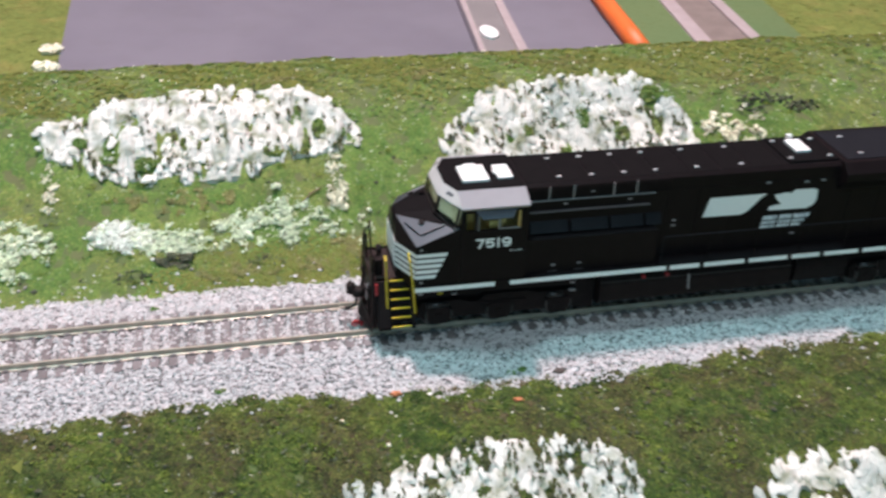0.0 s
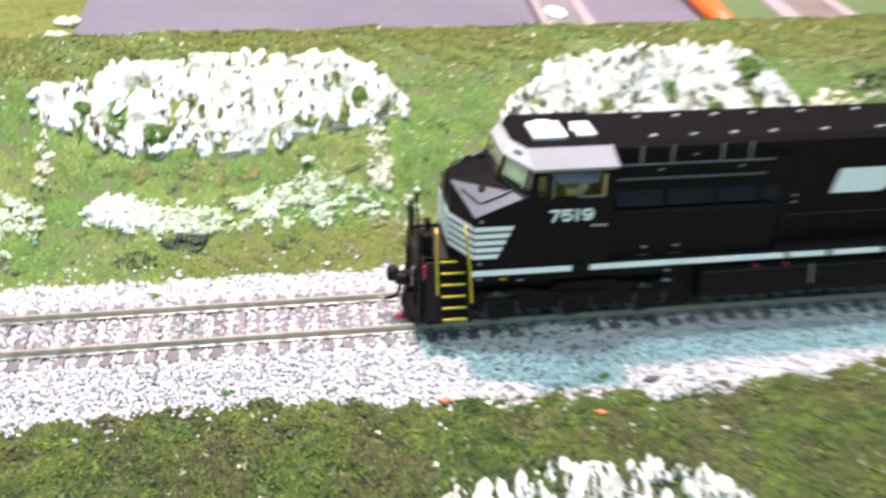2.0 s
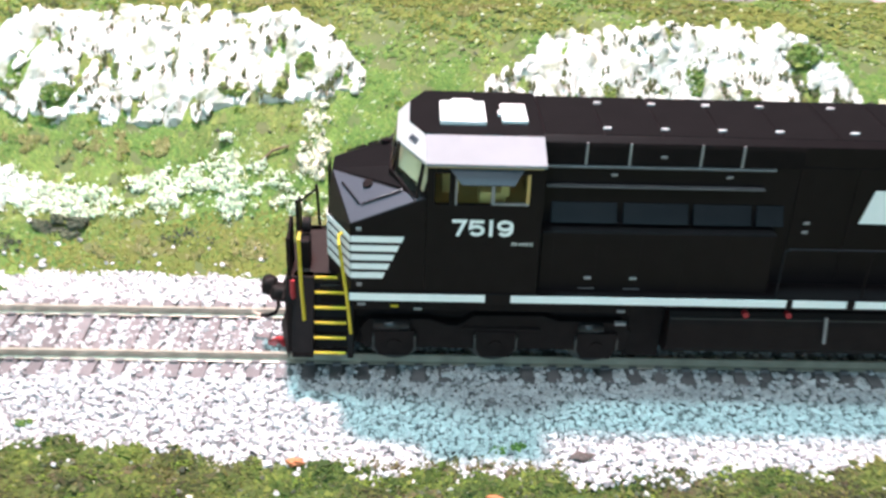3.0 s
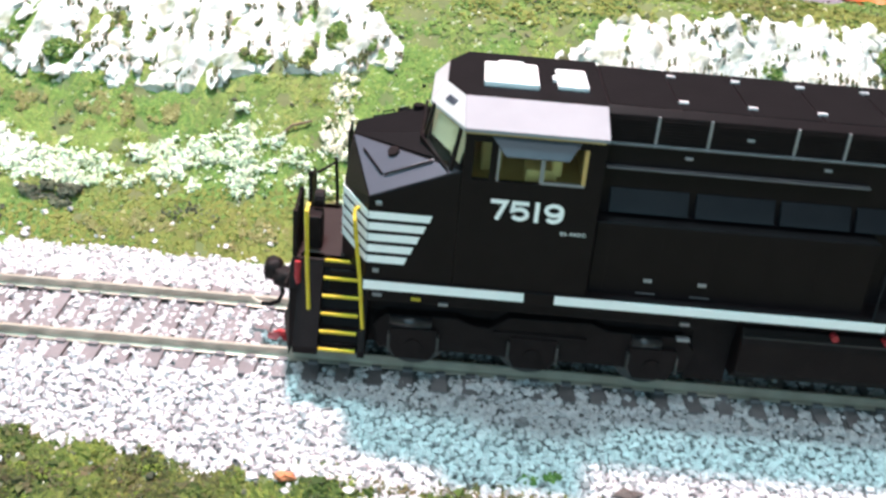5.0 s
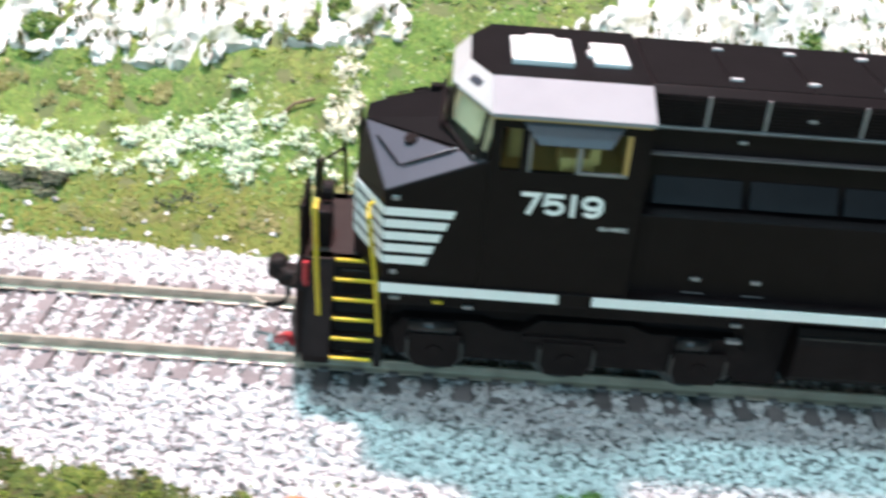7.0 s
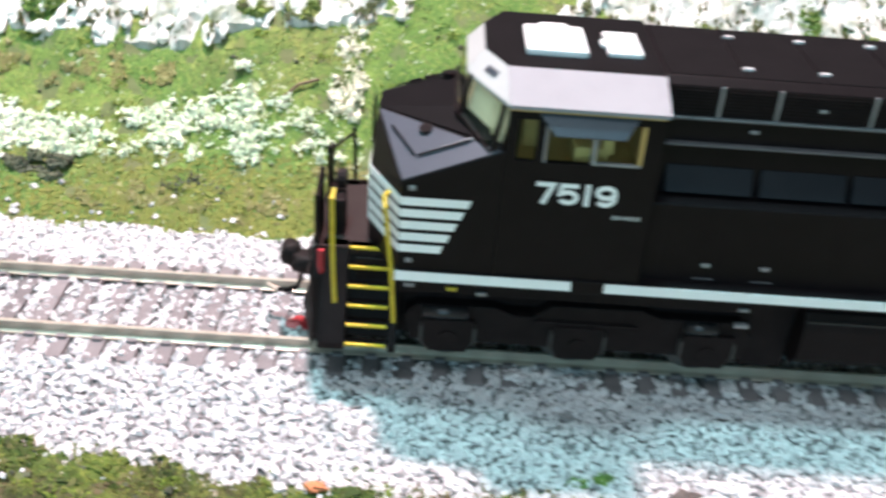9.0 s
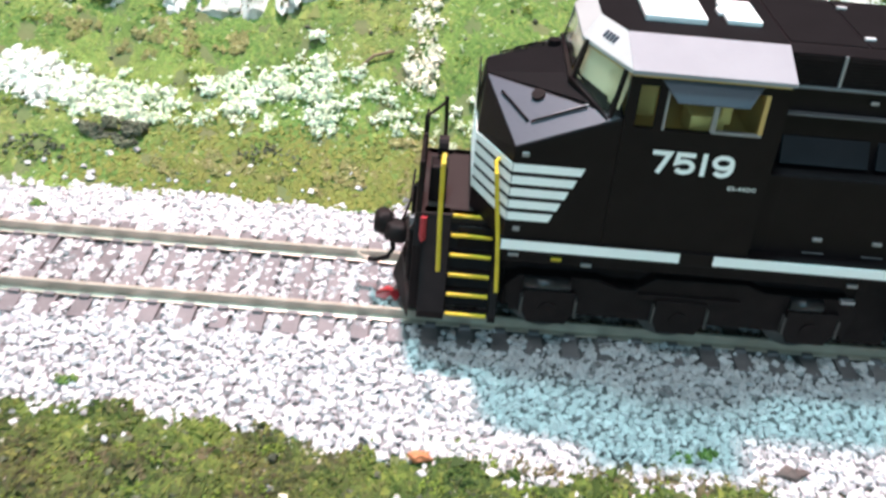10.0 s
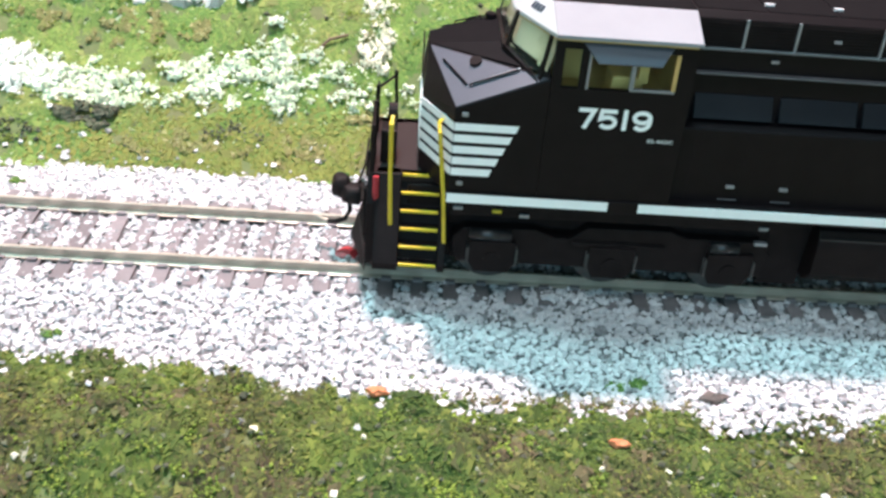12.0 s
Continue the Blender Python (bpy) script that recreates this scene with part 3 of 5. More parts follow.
# ---------------------------------------------------------------- plaster rocks
def rock_mesh(seed):
    r = random.Random(seed)
    bm = bmesh.new()
    bmesh.ops.create_icosphere(bm, subdivisions=1, radius=1)
    off = Vector((r.uniform(0, 50), r.uniform(0, 50), r.uniform(0, 50)))
    for v in bm.verts:
        p = v.co.copy()
        q = Vector((p.x * 2.2, p.y * 2.2, p.z * 0.9)) + off
        v.co = p * (1 + 0.55 * noise.noise(q) + 0.35 * noise.noise(q * 2.7))
        v.co = Vector((round(v.co.x * 3.2) / 3.2 * 0.45 + v.co.x * 0.55, v.co.y, v.co.z))
    for v in bm.verts:
        v.co *= CM
    me = bpy.data.meshes.new("stone")
    bm.to_mesh(me)
    bm.free()
    me.materials.append(PLASTER)
    return me


ROCKS = [rock_mesh(40 + i) for i in range(9)]


def outcrop(label, inside, n, size, lean, seed, box_):
    """White cast rocks that stand close together out of the turf."""
    r = random.Random(seed)
    x0, x1, y0, y1 = box_
    cx, cy = (x0 + x1) / 2, (y0 + y1) / 2
    root = thing("rock_outcrop", (cx, cy, ground_z(cx, cy)), label, "rock", "white rock outcrops")
    made, tries = 0, 0
    while made < n and tries < n * 60:
        tries += 1
        x, y = r.uniform(x0, x1), r.uniform(y0, y1)
        if not inside(x, y):
            continue
        made += 1
        s = size * r.uniform(0.65, 1.35)
        m = pose(x * CM, y * CM, (ground_z(x, y) + 0.17) * CM, lean + r.uniform(-9, 9), r.uniform(-9, 9), r.uniform(-30, 30))
        m = m @ Matrix.Diagonal((s * r.uniform(0.6, 1.25), s * 0.42, s * r.uniform(1.0, 1.9), 1))
        ob = new("stone", r.choice(ROCKS))
        ob.parent = root
        ob.matrix_parent_inverse = Matrix.Identity(4)
        ob.matrix_basis = Matrix.Translation(-root.location) @ m
    return root


def left_shape(x, y):
    if -12.7 < x < -0.2:
        top = np.interp(x, [-12.7, -10, -7.5, -5.4, -3, -1.6, -0.2], [9.6, 10.9, 11.7, 12.0, 11.5, 10.9, 9.2])
        low = np.interp(x, [-12.7, -10, -7, -4.5, -2.5, -0.2], [8.7, 7.5, 7.2, 7.3, 7.8, 8.2])
        return low < y < top
    return False


def right_shape(x, y):
    if 3.0 < x < 14.0:
        top = np.interp(x, [3.0, 5.2, 8.2, 11.2, 14.0], [8.6, 10.4, 11.2, 11.3, 8.7])
        low = np.interp(x, [3.0, 8, 14.0], [7.2, 6.3, 6.4])
        return low < y < top
    return False


def near_shape(x, y):
    if -4.2 < x < 5.8:
        top = np.interp(x, [-4.2, -1, 1.5, 4, 5.8], [-6.9, -6.4, -6.0, -6.1, -6.7])
        return top - 2.6 < y < top
    return False


def near_shape_far(x, y):
    return ((x - 11.8) / 2.7) ** 2 + ((y + 9.2) / 1.8) ** 2 < 1


def rock_face(root, inside, box_, side, seed):
    """The ribbed plaster sheet from which the stones of an outcrop stand out."""
    x0, x1, y0, y1 = box_
    step = 0.09
    nx, ny = int((x1 - x0) / step) + 1, int((y1 - y0) / step) + 1
    at = origin(root)
    verts, live = [], {}
    for j in range(ny):
        for i in range(nx):
            x, y = x0 + i * step, y0 + j * step
            rib = noise.noise((x * 2.4 + seed, y * 0.8, 0.5)) + 0.55 * noise.noise((x * 5.5, y * 2.0 + seed, 2.5))
            gap = noise.noise((x * 1.1, y * 1.3 + seed, 7.0))
            live[i, j] = inside(x + 0.5 * rib, y + 0.35 * noise.noise((x * 1.9, y, seed))) and gap > (-0.56 if side > 0 else -0.42)
            edge = sum(inside(x + 0.42 * math.cos(a), y + 0.42 * math.sin(a)) for a in (0.0, 0.79, 1.57, 2.36, 3.14, 3.93, 4.71, 5.5)) / 8
            z = ground_z(x, y) + 0.03 + edge * (0.14 + 0.26 * rib + 0.14 * abs(noise.noise((x * 8, y * 5, seed))))
            verts.append(Vector((x, y - side * 0.12 * rib, z)) * CM - at)
    faces = [(j * nx + i, j * nx + i + 1, (j + 1) * nx + i + 1, (j + 1) * nx + i) for j in range(ny - 1) for i in range(nx - 1)
             if live[i, j] and live[i + 1, j] and live[i, j + 1] and live[i + 1, j + 1]]
    me = bpy.data.meshes.new("rock_face")
    me.from_pydata(verts, [], faces)
    bm = bmesh.new()
    bm.from_mesh(me)
    bmesh.ops.delete(bm, geom=[v for v in bm.verts if not v.link_faces], context="VERTS")
    rim = [e for e in bm.edges if e.is_boundary]
    out = bmesh.ops.extrude_edge_only(bm, edges=rim)
    for v in out["geom"]:
        if isinstance(v, bmesh.types.BMVert):
            v.co.z -= 0.5 * CM
    bm.to_mesh(me)
    bm.free()
    me.materials.append(PLASTER)
    ob = new("rock_face", me)
    ob.parent = root
    ob["label"] = "ribbed white plaster"


for lab, shape, n, size, lean, seed, bounds, side in (
        ("white plaster rock face in the green bank", left_shape, 190, 0.17, -60, 3, (-12.9, 0.0, 6.8, 12.3), 1),
        ("white plaster rock face behind the locomotive", right_shape, 180, 0.175, -58, 4, (2.8, 14.2, 6.1, 11.6), 1),
        ("white plaster rocks in the trackside slope", near_shape, 190, 0.19, -64, 5, (-4.4, 6.0, -9.4, -5.8), -1),
        ("small white plaster rocks lower down the slope", near_shape_far, 80, 0.22, -64, 6, (9.0, 14.7, -10.0, -7.3), -1)):
    rock_face(outcrop(lab, shape, n, size, lean, seed, bounds), shape, bounds, side, seed)

# dark olive flecks that mark gaps in the rock, more of them low down
for lab, inside, n, (x0, x1, y0, y1), low in (("dark olive flecks in the bank rock face", left_shape, 95, (-12.7, -0.2, 7.0, 12.0), 8.6),
                                              ("dark olive flecks in the rocks behind the locomotive", right_shape, 150, (3.0, 14.0, 6.3, 11.3), 9.4),
                                              ("dark olive flecks in the trackside rocks", near_shape, 190, (-4.2, 5.8, -9.0, -6.0), -9.0)):
    spots = [(x, y) for x, y in zip(rng.uniform(x0, x1, n * 4), rng.uniform(y0, y1, n * 4)) if inside(x, y) and (y < low or rng.uniform() < 0.45)][:n]
    heads = np.array([(x, y, ground_z(x, y) + 0.27) for x, y in spots])
    heads = np.repeat(heads, 7, axis=0) + rng.normal(0, 1, (len(heads) * 7, 3)) * (0.05, 0.13, 0.05)
    tagged(scatter("rock_moss", heads, rng.uniform(0.03, 0.085, len(heads)), (OCTA_V, OCTA_F), OLIVE_FLECK, rng, (0.7, 1.3, 0.9), 0.5, along=True), lab, "moss", kind="stuff")

# green cushions between the rocks
pl = np.concatenate([patch(420, px, py, sx * 0.8, sy * 0.8, 0.17) for px, py, sx, sy in
                     [(-6.9, 8.8, 0.5, 0.4), (-9.8, 8.2, 0.5, 0.3), (-8.6, 7.9, 0.6, 0.25), (-2.7, 8.2, 0.5, 0.4), (-1.9, 8.9, 0.3, 0.5), (-1.1, 8.7, 0.3, 0.3), (-3.8, 7.9, 0.5, 0.3),
                      (-4.6, 11.3, 0.3, 0.3), (12.4, 9.6, 0.6, 0.4), (9.2, 9.0, 0.3, 0.6), (6.6, 8.5, 0.3, 0.5), (10.6, 8.0, 0.4, 0.6), (-11.0, 8.9, 0.3, 0.25), (8.0, 7.4, 0.5, 0.4)]])
tagged(scatter("rock_turf", pl, rng.gamma(4.0, 0.005, len(pl)) + 0.012, (FLAKE_V, FLAKE_F), TURF, rng, (1.2, 1.2, 0.8), 0.5),
       "green foam cushions in the rock clefts", "turf", kind="stuff")


# ---------------------------------------------------------------- plateau behind the crest
def slab(name, pts, z0, z1, mat, label, category, kind="structure"):
    return tagged(part(name, prism(pts, "z", z0, z1, 0.0), mat), label, category, kind=kind)


def strip(x0, x1, slant0, slant1, y0=17.6, y1=90):
    """The plan of a band that runs away from the crest, slanting as it goes."""
    return [(x0, y0), (x1, y0), (x1 + slant1 * (y1 - y0), y1), (x0 + slant0 * (y1 - y0), y1)]


slab("parking_lot", strip(-13.0, 6.93, -0.035, 0.10), 1.2, 2.12, ASPHALT, "smooth lavender grey paved lot behind the bank", "pavement")
slab("lane", strip(7.42, 9.08, 0.105, 0.105), 1.2, 2.08, ROAD_DARK, "grey lane between pale kerbs", "road")
slab("far_lot", strip(9.62, 15.4, 0.10, 0.105), 1.2, 2.12, ASPHALT, "lavender grey pavement beside the lane", "pavement")
slab("lawn", strip(15.4, 18.75, 0.105, 0.13), 1.2, 2.09, LAWN, "flat green verge by the orange tube", "grass")
slab("gravel_path", strip(19.65, 21.9, 0.13, 0.12), 1.2, 2.07, PATH_MAT, "brown gravel path between pale edgings", "path")
slab("verge", strip(22.6, 25.0, 0.12, 0.16), 1.2, 2.09, LAWN, "flat green verge beyond the gravel path", "grass")


def kerb(label, plan, mat, z1):
    tagged(part("kerb", prism(plan, "z", 1.2, z1, 0.03), mat), label, "kerb", "kerbs behind the bank", kind="structure")


kerb("dark narrow kerb along the lot", strip(6.93, 7.12, 0.10, 0.102), KERB_DARK, 2.22)
kerb("pale pink kerb of the lane", strip(7.12, 7.42, 0.102, 0.105), KERB, 2.2)
kerb("pale pink kerb of the lane", strip(9.08, 9.62, 0.105, 0.10), KERB, 2.2)
kerb("pale edging of the gravel path", strip(18.75, 19.65, 0.13, 0.13), KERB, 2.2)
kerb("pale edging of the gravel path", strip(21.9, 22.6, 0.12, 0.12), KERB, 2.2)
tagged(part("orange_tube", tube([(15.2, 17.3, 2.45), (15.48, 20.0, 2.5), (15.9, 24.0, 2.5), (16.4, 28, 2.5), (16.95, 34, 2.5), (19.6, 60, 2.5)], 0.52, 14), ORANGE, smooth=True),
       "bright orange plastic tube edging the lot", "tube")
white_plate = prism([(8.45 + 0.46 * math.cos(a), 21.9 + 1.0 * math.sin(a)) for a in [2 * math.pi * k / 20 for k in range(20)]], "z", 2.06, 2.22, 0.03)
tagged(part("white_plate", white_plate, HATCH_WHITE), "small white oval plate lying on the lane", "plate")
tuft("cream bush by the lot corner", FOAM_CREAM, np.concatenate([patch(160, -13.5, 19.5, 0.5, 0.5, 0.15), patch(160, -13.6, 22.0, 0.5, 0.6, 0.15)]), 0.09)


# ---------------------------------------------------------------- track
track = thing("railway_track", (0, 0, -0.36), "model railway track with nickel rails on brown plastic ties", "track")


def rail(y):
    h = 0.21
    pts = [(-0.105, -h), (0.105, -h), (0.105, -h + 0.025), (0.02, -h + 0.05), (0.02, -0.065), (0.037, -0.05), (0.037, -0.01), (0.027, 0.0), (-0.027, 0.0),
           (-0.037, -0.01), (-0.037, -0.05), (-0.02, -0.065), (-0.02, -h + 0.05), (-0.105, -h + 0.025)]
    part("rail", prism([(y + a, b) for a, b in pts], "x", -120, 120), RAIL, track, "worn nickel silver rail")


rail(-0.862)
rail(0.862)


def spike_plate(x, y, bm):
    box(x - 0.085, x + 0.085, y - 0.17, y - 0.085, -0.22, -0.155, 0.0, bm)
    return box(x - 0.085, x + 0.085, y + 0.085, y + 0.17, -0.22, -0.155, 0.0, bm)


tie_bm = box(-0.135, 0.135, -1.49, 1.49, -0.36, -0.212, 0.02)
for yy in (-0.862, 0.862):
    spike_plate(0.0, yy, tie_bm)
first_tie = part("tie", tie_bm, TIE, track)
first_tie.location = Vector((TIE_FIRST, 0, 0)) * CM
for i in range(1, 96):
    ob = new("tie", first_tie.data)
    ob.parent = track
    ob.location = Vector((TIE_FIRST + TIE_STEP * i + random.uniform(-0.02, 0.02), random.uniform(-0.02, 0.02), 0)) * CM
    ob.rotation_euler.z = radians(random.uniform(-0.8, 0.8))

# ---------------------------------------------------------------- locomotive
loco = thing("diesel_locomotive", (10.5, 0, 0), "glossy black model diesel locomotive with white lining standing on the track", "locomotive")
W = 1.75

# frame and deck
frame_bm = box(-0.62, 23.4, -1.2, 1.2, 1.15, 1.86, 0.03)
part("underframe", frame_bm, CHASSIS, loco)
part("walkway", box(-0.05, 23.2, -1.79, 1.79, 1.84, 2.075, 0.02), BLACK, loco, "black side sill and walkway")
part("front_deck", box(-1.28, -0.04, -1.12, 1.12, 1.86, 2.0, 0.02), DECK, loco, "brown black front platform")
for side in (-1, 1):
    for a, b in ((0.0, 2.63), (3.13, 8.55), (8.68, 9.75), (9.92, 11.4), (11.57, 13.0), (13.17, 14.22), (14.4, 15.7), (15.88, 18.2), (18.4, 22.6)):
        y0, y1 = sorted((side * 1.785, side * 1.803))
        part("sill_stripe", box(a, b, y0, y1, 1.895, 2.055), WHITE, loco, "white sill stripe")

# nose
nose_v = []
for s in (-1, 1):
    nose_v += [(-0.475, s * 0.8, 2.0), (0.03, s * W, 2.0), (1.45, s * W, 2.0), (-0.475, s * 0.8, 3.32), (0.03, s * W, 3.52), (1.45, s * W, 4.09), (-0.41, s * 0.3, 3.99), (1.45, s * 0.8, 4.36)]
nose_f = [(0, 8, 11, 3), (3, 11, 14, 6), (2, 10, 13, 15, 7, 5), (0, 1, 2, 10, 9, 8), (6, 14, 15, 7)]
for k in (0, 8):
    nose_f += [(k, k + 1, k + 4, k + 3), (k + 3, k + 4, k + 6), (k + 1, k + 2, k + 5, k + 4), (k + 6, k + 4, k + 5), (k + 6, k + 5, k + 7)]
nose = part("nose", solid(nose_v, nose_f, 0.02), BLACK, loco, "black sloping nose")
top_v = [(-0.40, -0.28, 3.995), (-0.40, 0.28, 3.995), (1.30, 0.8, 4.338), (1.30, -0.8, 4.338), (1.24, -1.55, 4.125), (1.24, 1.55, 4.125)]
part("nose_top", solid([(x, y, z + d) for d in (0.0, 0.014) for x, y, z in top_v],
                       [(0, 3, 4), (0, 1, 2, 3), (1, 5, 2), (6, 9, 10), (6, 7, 8, 9), (7, 11, 8), (0, 6, 7, 1), (1, 7, 11, 5), (4, 10, 6, 0), (2, 5, 11, 8), (3, 2, 8, 9), (4, 3, 9, 10)]),
     ROOF_BLACK, loco, "matt brown black nose top")


def facet(p, q, r, shrink, lift, thick):
    """A thin raised plate on the triangle p q r."""
    p, q, r = Vector(p), Vector(q), Vector(r)
    c = (p + q + r) / 3
    n = (q - p).cross(r - p).normalized()
    if n.z < 0:
        n = -n
    tri = [c + (v - c) * shrink + n * lift for v in (p, q, r)]
    return solid([*tri, *[v + n * thick for v in tri]], [(0, 1, 2), (3, 4, 5), (0, 1, 4, 3), (1, 2, 5, 4), (2, 0, 3, 5)]), n


for s in (-1, 1):
    pa, pb, pc = (-0.41, s * 0.3, 3.99), (0.03, s * W, 3.52), (1.45, s * W, 4.09)
    # Grey plate: the ceiling's reflection on the black slope, put into colour.
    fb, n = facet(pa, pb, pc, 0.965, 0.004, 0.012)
    plate = part("nose_panel", fb, GREY, nose, "blue grey triangular sheen on the nose slope")
    c = (Vector(pa) + Vector(pb) + Vector(pc)) / 3
    u = (Vector(pc) - Vector(pa)).normalized()
    v = n.cross(u)
    at = c + n * 0.02 + Vector((-0.06, s * -0.30, 0.06))
    part("headlight", tube([at + Vector((0.06, 0, 0.02)), at + Vector((0.06, 0, 0.02)) + n * 0.09], 0.10, 16), CHASSIS, nose, "round black headlight")
    foot = lambda x, y: Vector((x, s * y, c.z - (n.x * (x - c.x) + n.y * (s * y - c.y)) / n.z))
    g0, g1, g2 = foot(-0.16, 0.75), foot(0.20, 1.38), foot(0.98, 1.42)
    part("grab_iron", tube([g0 + n * 0.01, g0 + n * 0.05, g1 + n * 0.05, g1 + n * 0.01], 0.016, 6), BLACK, nose)
    part("grab_iron", tube([g1 + n * 0.01 + u * 0.06, g1 + n * 0.05 + u * 0.06, g2 + n * 0.05, g2 + n * 0.01], 0.016, 6), BLACK, nose)
    part("grab_iron", tube([g1 + n * 0.02 + u * 0.1 - v * 0.05 * s, g2 + n * 0.02 - v * 0.05 * s], 0.026, 6), SILVER, nose)
    # speed stripes, round the corner of the nose
    for k in range(5):
        z0 = 3.28 - 0.195 * k
        z1 = z0 - 0.125
        x_end = 1.045 - 0.09 * k
        y0, y1 = sorted((s * (W + 0.001), s * (W + 0.014)))
        slant = 0.045
        part("nose_stripe", prism([(0.035, z0), (x_end, z0), (x_end - slant, z1), (0.035, z1)], "y", y0, y1), WHITE, nose, "white nose stripe")
        d = Vector((0.03 + 0.475, s * (W - 0.8), 0)).normalized()
        nn = Vector((-d.y * s, d.x * s, 0)) if s < 0 else Vector((-d.y, d.x, 0))
        if nn.x > 0:
            nn = -nn
        e0, e1 = Vector((-0.475, s * 0.8, 0)) + nn * 0.004, Vector((0.03, s * W, 0)) + nn * 0.004
        q = [e0 + Vector((0, 0, z0)), e1 + Vector((0, 0, z0)), e1 + Vector((0, 0, z1)), e0 + Vector((0, 0, z1))]
        part("nose_stripe", solid([*q, *[w + nn * 0.012 for w in q]], [(0, 1, 2, 3), (4, 5, 6, 7), (0, 1, 5, 4), (1, 2, 6, 5), (2, 3, 7, 6), (3, 0, 4, 7)]), WHITE, nose, "white nose stripe")
    for zz in (3.40, 2.20):
        y0, y1 = sorted((s * W, s * (W + 0.03)))
        part("step_light", box(0.14, 0.24, y0, y1, zz, zz + 0.07, 0.01), SILVER, nose)
for k in range(5):
    z0 = 3.28 - 0.195 * k
    part("nose_stripe", box(-0.49, -0.478, -0.8, 0.8, z0 - 0.125, z0), WHITE, nose, "white nose stripe")
part("nose_door", box(-0.50, -0.476, -0.25, 0.35, 3.36, 4.0, 0.008), BLACK, loco)

for gx, gy, gz_ in ((0.02, 0.42, 4.10), (0.28, 0.50, 4.15)):
    part("grab_iron", tube([(gx, gy, gz_ - 0.06), (gx, gy, gz_ + 0.06), (gx + 0.18, gy + 0.06, gz_ + 0.09), (gx + 0.18, gy + 0.06, gz_ - 0.02)], 0.016, 6), BLACK, nose)
part("vent_dome", tube([(0.62, 0.55, 4.18), (0.62, 0.55, 4.27), (0.62, 0.55, 4.30)], 0.10, 14), BLACK, nose, "small black dome")

# cab, open windows with glazing
def cab_side(s):
    """The side wall with its window opening, as plates round the hole."""
    y0, y1 = sorted((s * W, s * (W - 0.10)))
    x0, x1, wz0, wz1, wx0, wx1 = 1.452, 3.62, 3.97, 4.60, 1.60, 3.34
    bm = box(x0, x1, y0, y1, 2.0, wz0, 0.0)
    box(x0, wx0, y0, y1, wz0, wz1, 0.0, bm)
    box(wx1, x1, y0, y1, wz0, wz1, 0.0, bm)
    box(x0, x1, y0, y1, wz1, 4.80, 0.0, bm)
    return part("cab_side", bm, BLACK, loco, "black cab side wall")


for s in (-1, 1):
    wall = cab_side(s)
    y0, y1 = sorted((s * (W - 0.03), s * (W - 0.05)))
    pane = part("cab_window", box(1.60, 3.34, y0, y1, 3.97, 4.60), GLASS, wall, "clear side window")
    pane.visible_shadow = False
    yo = sorted((s * (W + 0.012), s * (W - 0.06)))
    part("window_post", box(1.86, 1.97, *yo, 3.97, 4.60, 0.008), BLACK, wall)
    part("window_post", box(1.975, 2.01, *yo, 3.97, 4.55, 0.006), SILVER, wall)
    part("window_post", box(2.64, 2.71, *yo, 3.99, 4.40, 0.006), SILVER, wall, "pale sliding sash bar")
    part("window_sill", box(2.66, 3.34, *sorted((s * (W + 0.025), s * (W - 0.05))), 3.985, 4.02, 0.006), SILVER, wall, "pale window ledge")
    part("window_post", box(3.29, 3.35, *yo, 4.02, 4.60, 0.006), INTERIOR, wall)
    yv0, yv1 = s * (W + 0.02), s * (W + 0.20)
    vis = [(1.86, yv0, 4.70), (3.22, yv0, 4.70), (3.04, yv1, 4.46), (2.08, yv1, 4.46)]
    part("sun_visor", solid([*vis, *[(a, b + s * 0.012, c + 0.02) for a, b, c in vis]],
                            [(0, 1, 2, 3), (4, 5, 6, 7), (0, 1, 5, 4), (1, 2, 6, 5), (2, 3, 7, 6), (3, 0, 4, 7)]), GREY, wall, "blue grey window visor")
part("cab_back", box(3.50, 3.61, -W + 0.102, W - 0.102, 2.0, 4.82), BLACK, loco)
part("cab_floor", box(1.32, 3.5, -1.63, 1.63, 3.55, 3.68), INTERIOR, loco, "tan cab floor")
part("cab_rear_wall", box(3.42, 3.49, -1.63, 1.63, 3.68, 4.78), INTERIOR, loco, "tan cab rear wall")
seat_bm = box(2.45, 2.95, -1.35, -0.75, 3.68, 4.05, 0.04)
box(2.85, 3.02, -1.35, -0.75, 3.95, 4.6, 0.04, seat_bm)
part("cab_seat", seat_bm, INTERIOR, loco, "tan crew seat")
part("dashboard", solid([(0.90, -0.72, 4.2), (0.90, 0.72, 4.2), (1.36, 1.58, 4.0), (1.36, -1.58, 4.0), (1.06, -0.66, 4.78), (1.06, 0.66, 4.78), (1.54, 1.50, 4.72), (1.54, -1.50, 4.72)],
                        [(0, 1, 2, 3), (4, 5, 6, 7), (0, 1, 5, 4), (1, 2, 6, 5), (2, 3, 7, 6), (3, 0, 4, 7)], 0.02), CREAM, loco, "cream moulding behind the windscreen")
part("control_stand", box(1.75, 2.1, -0.65, 0.2, 3.68, 4.3, 0.03), INTERIOR, loco)

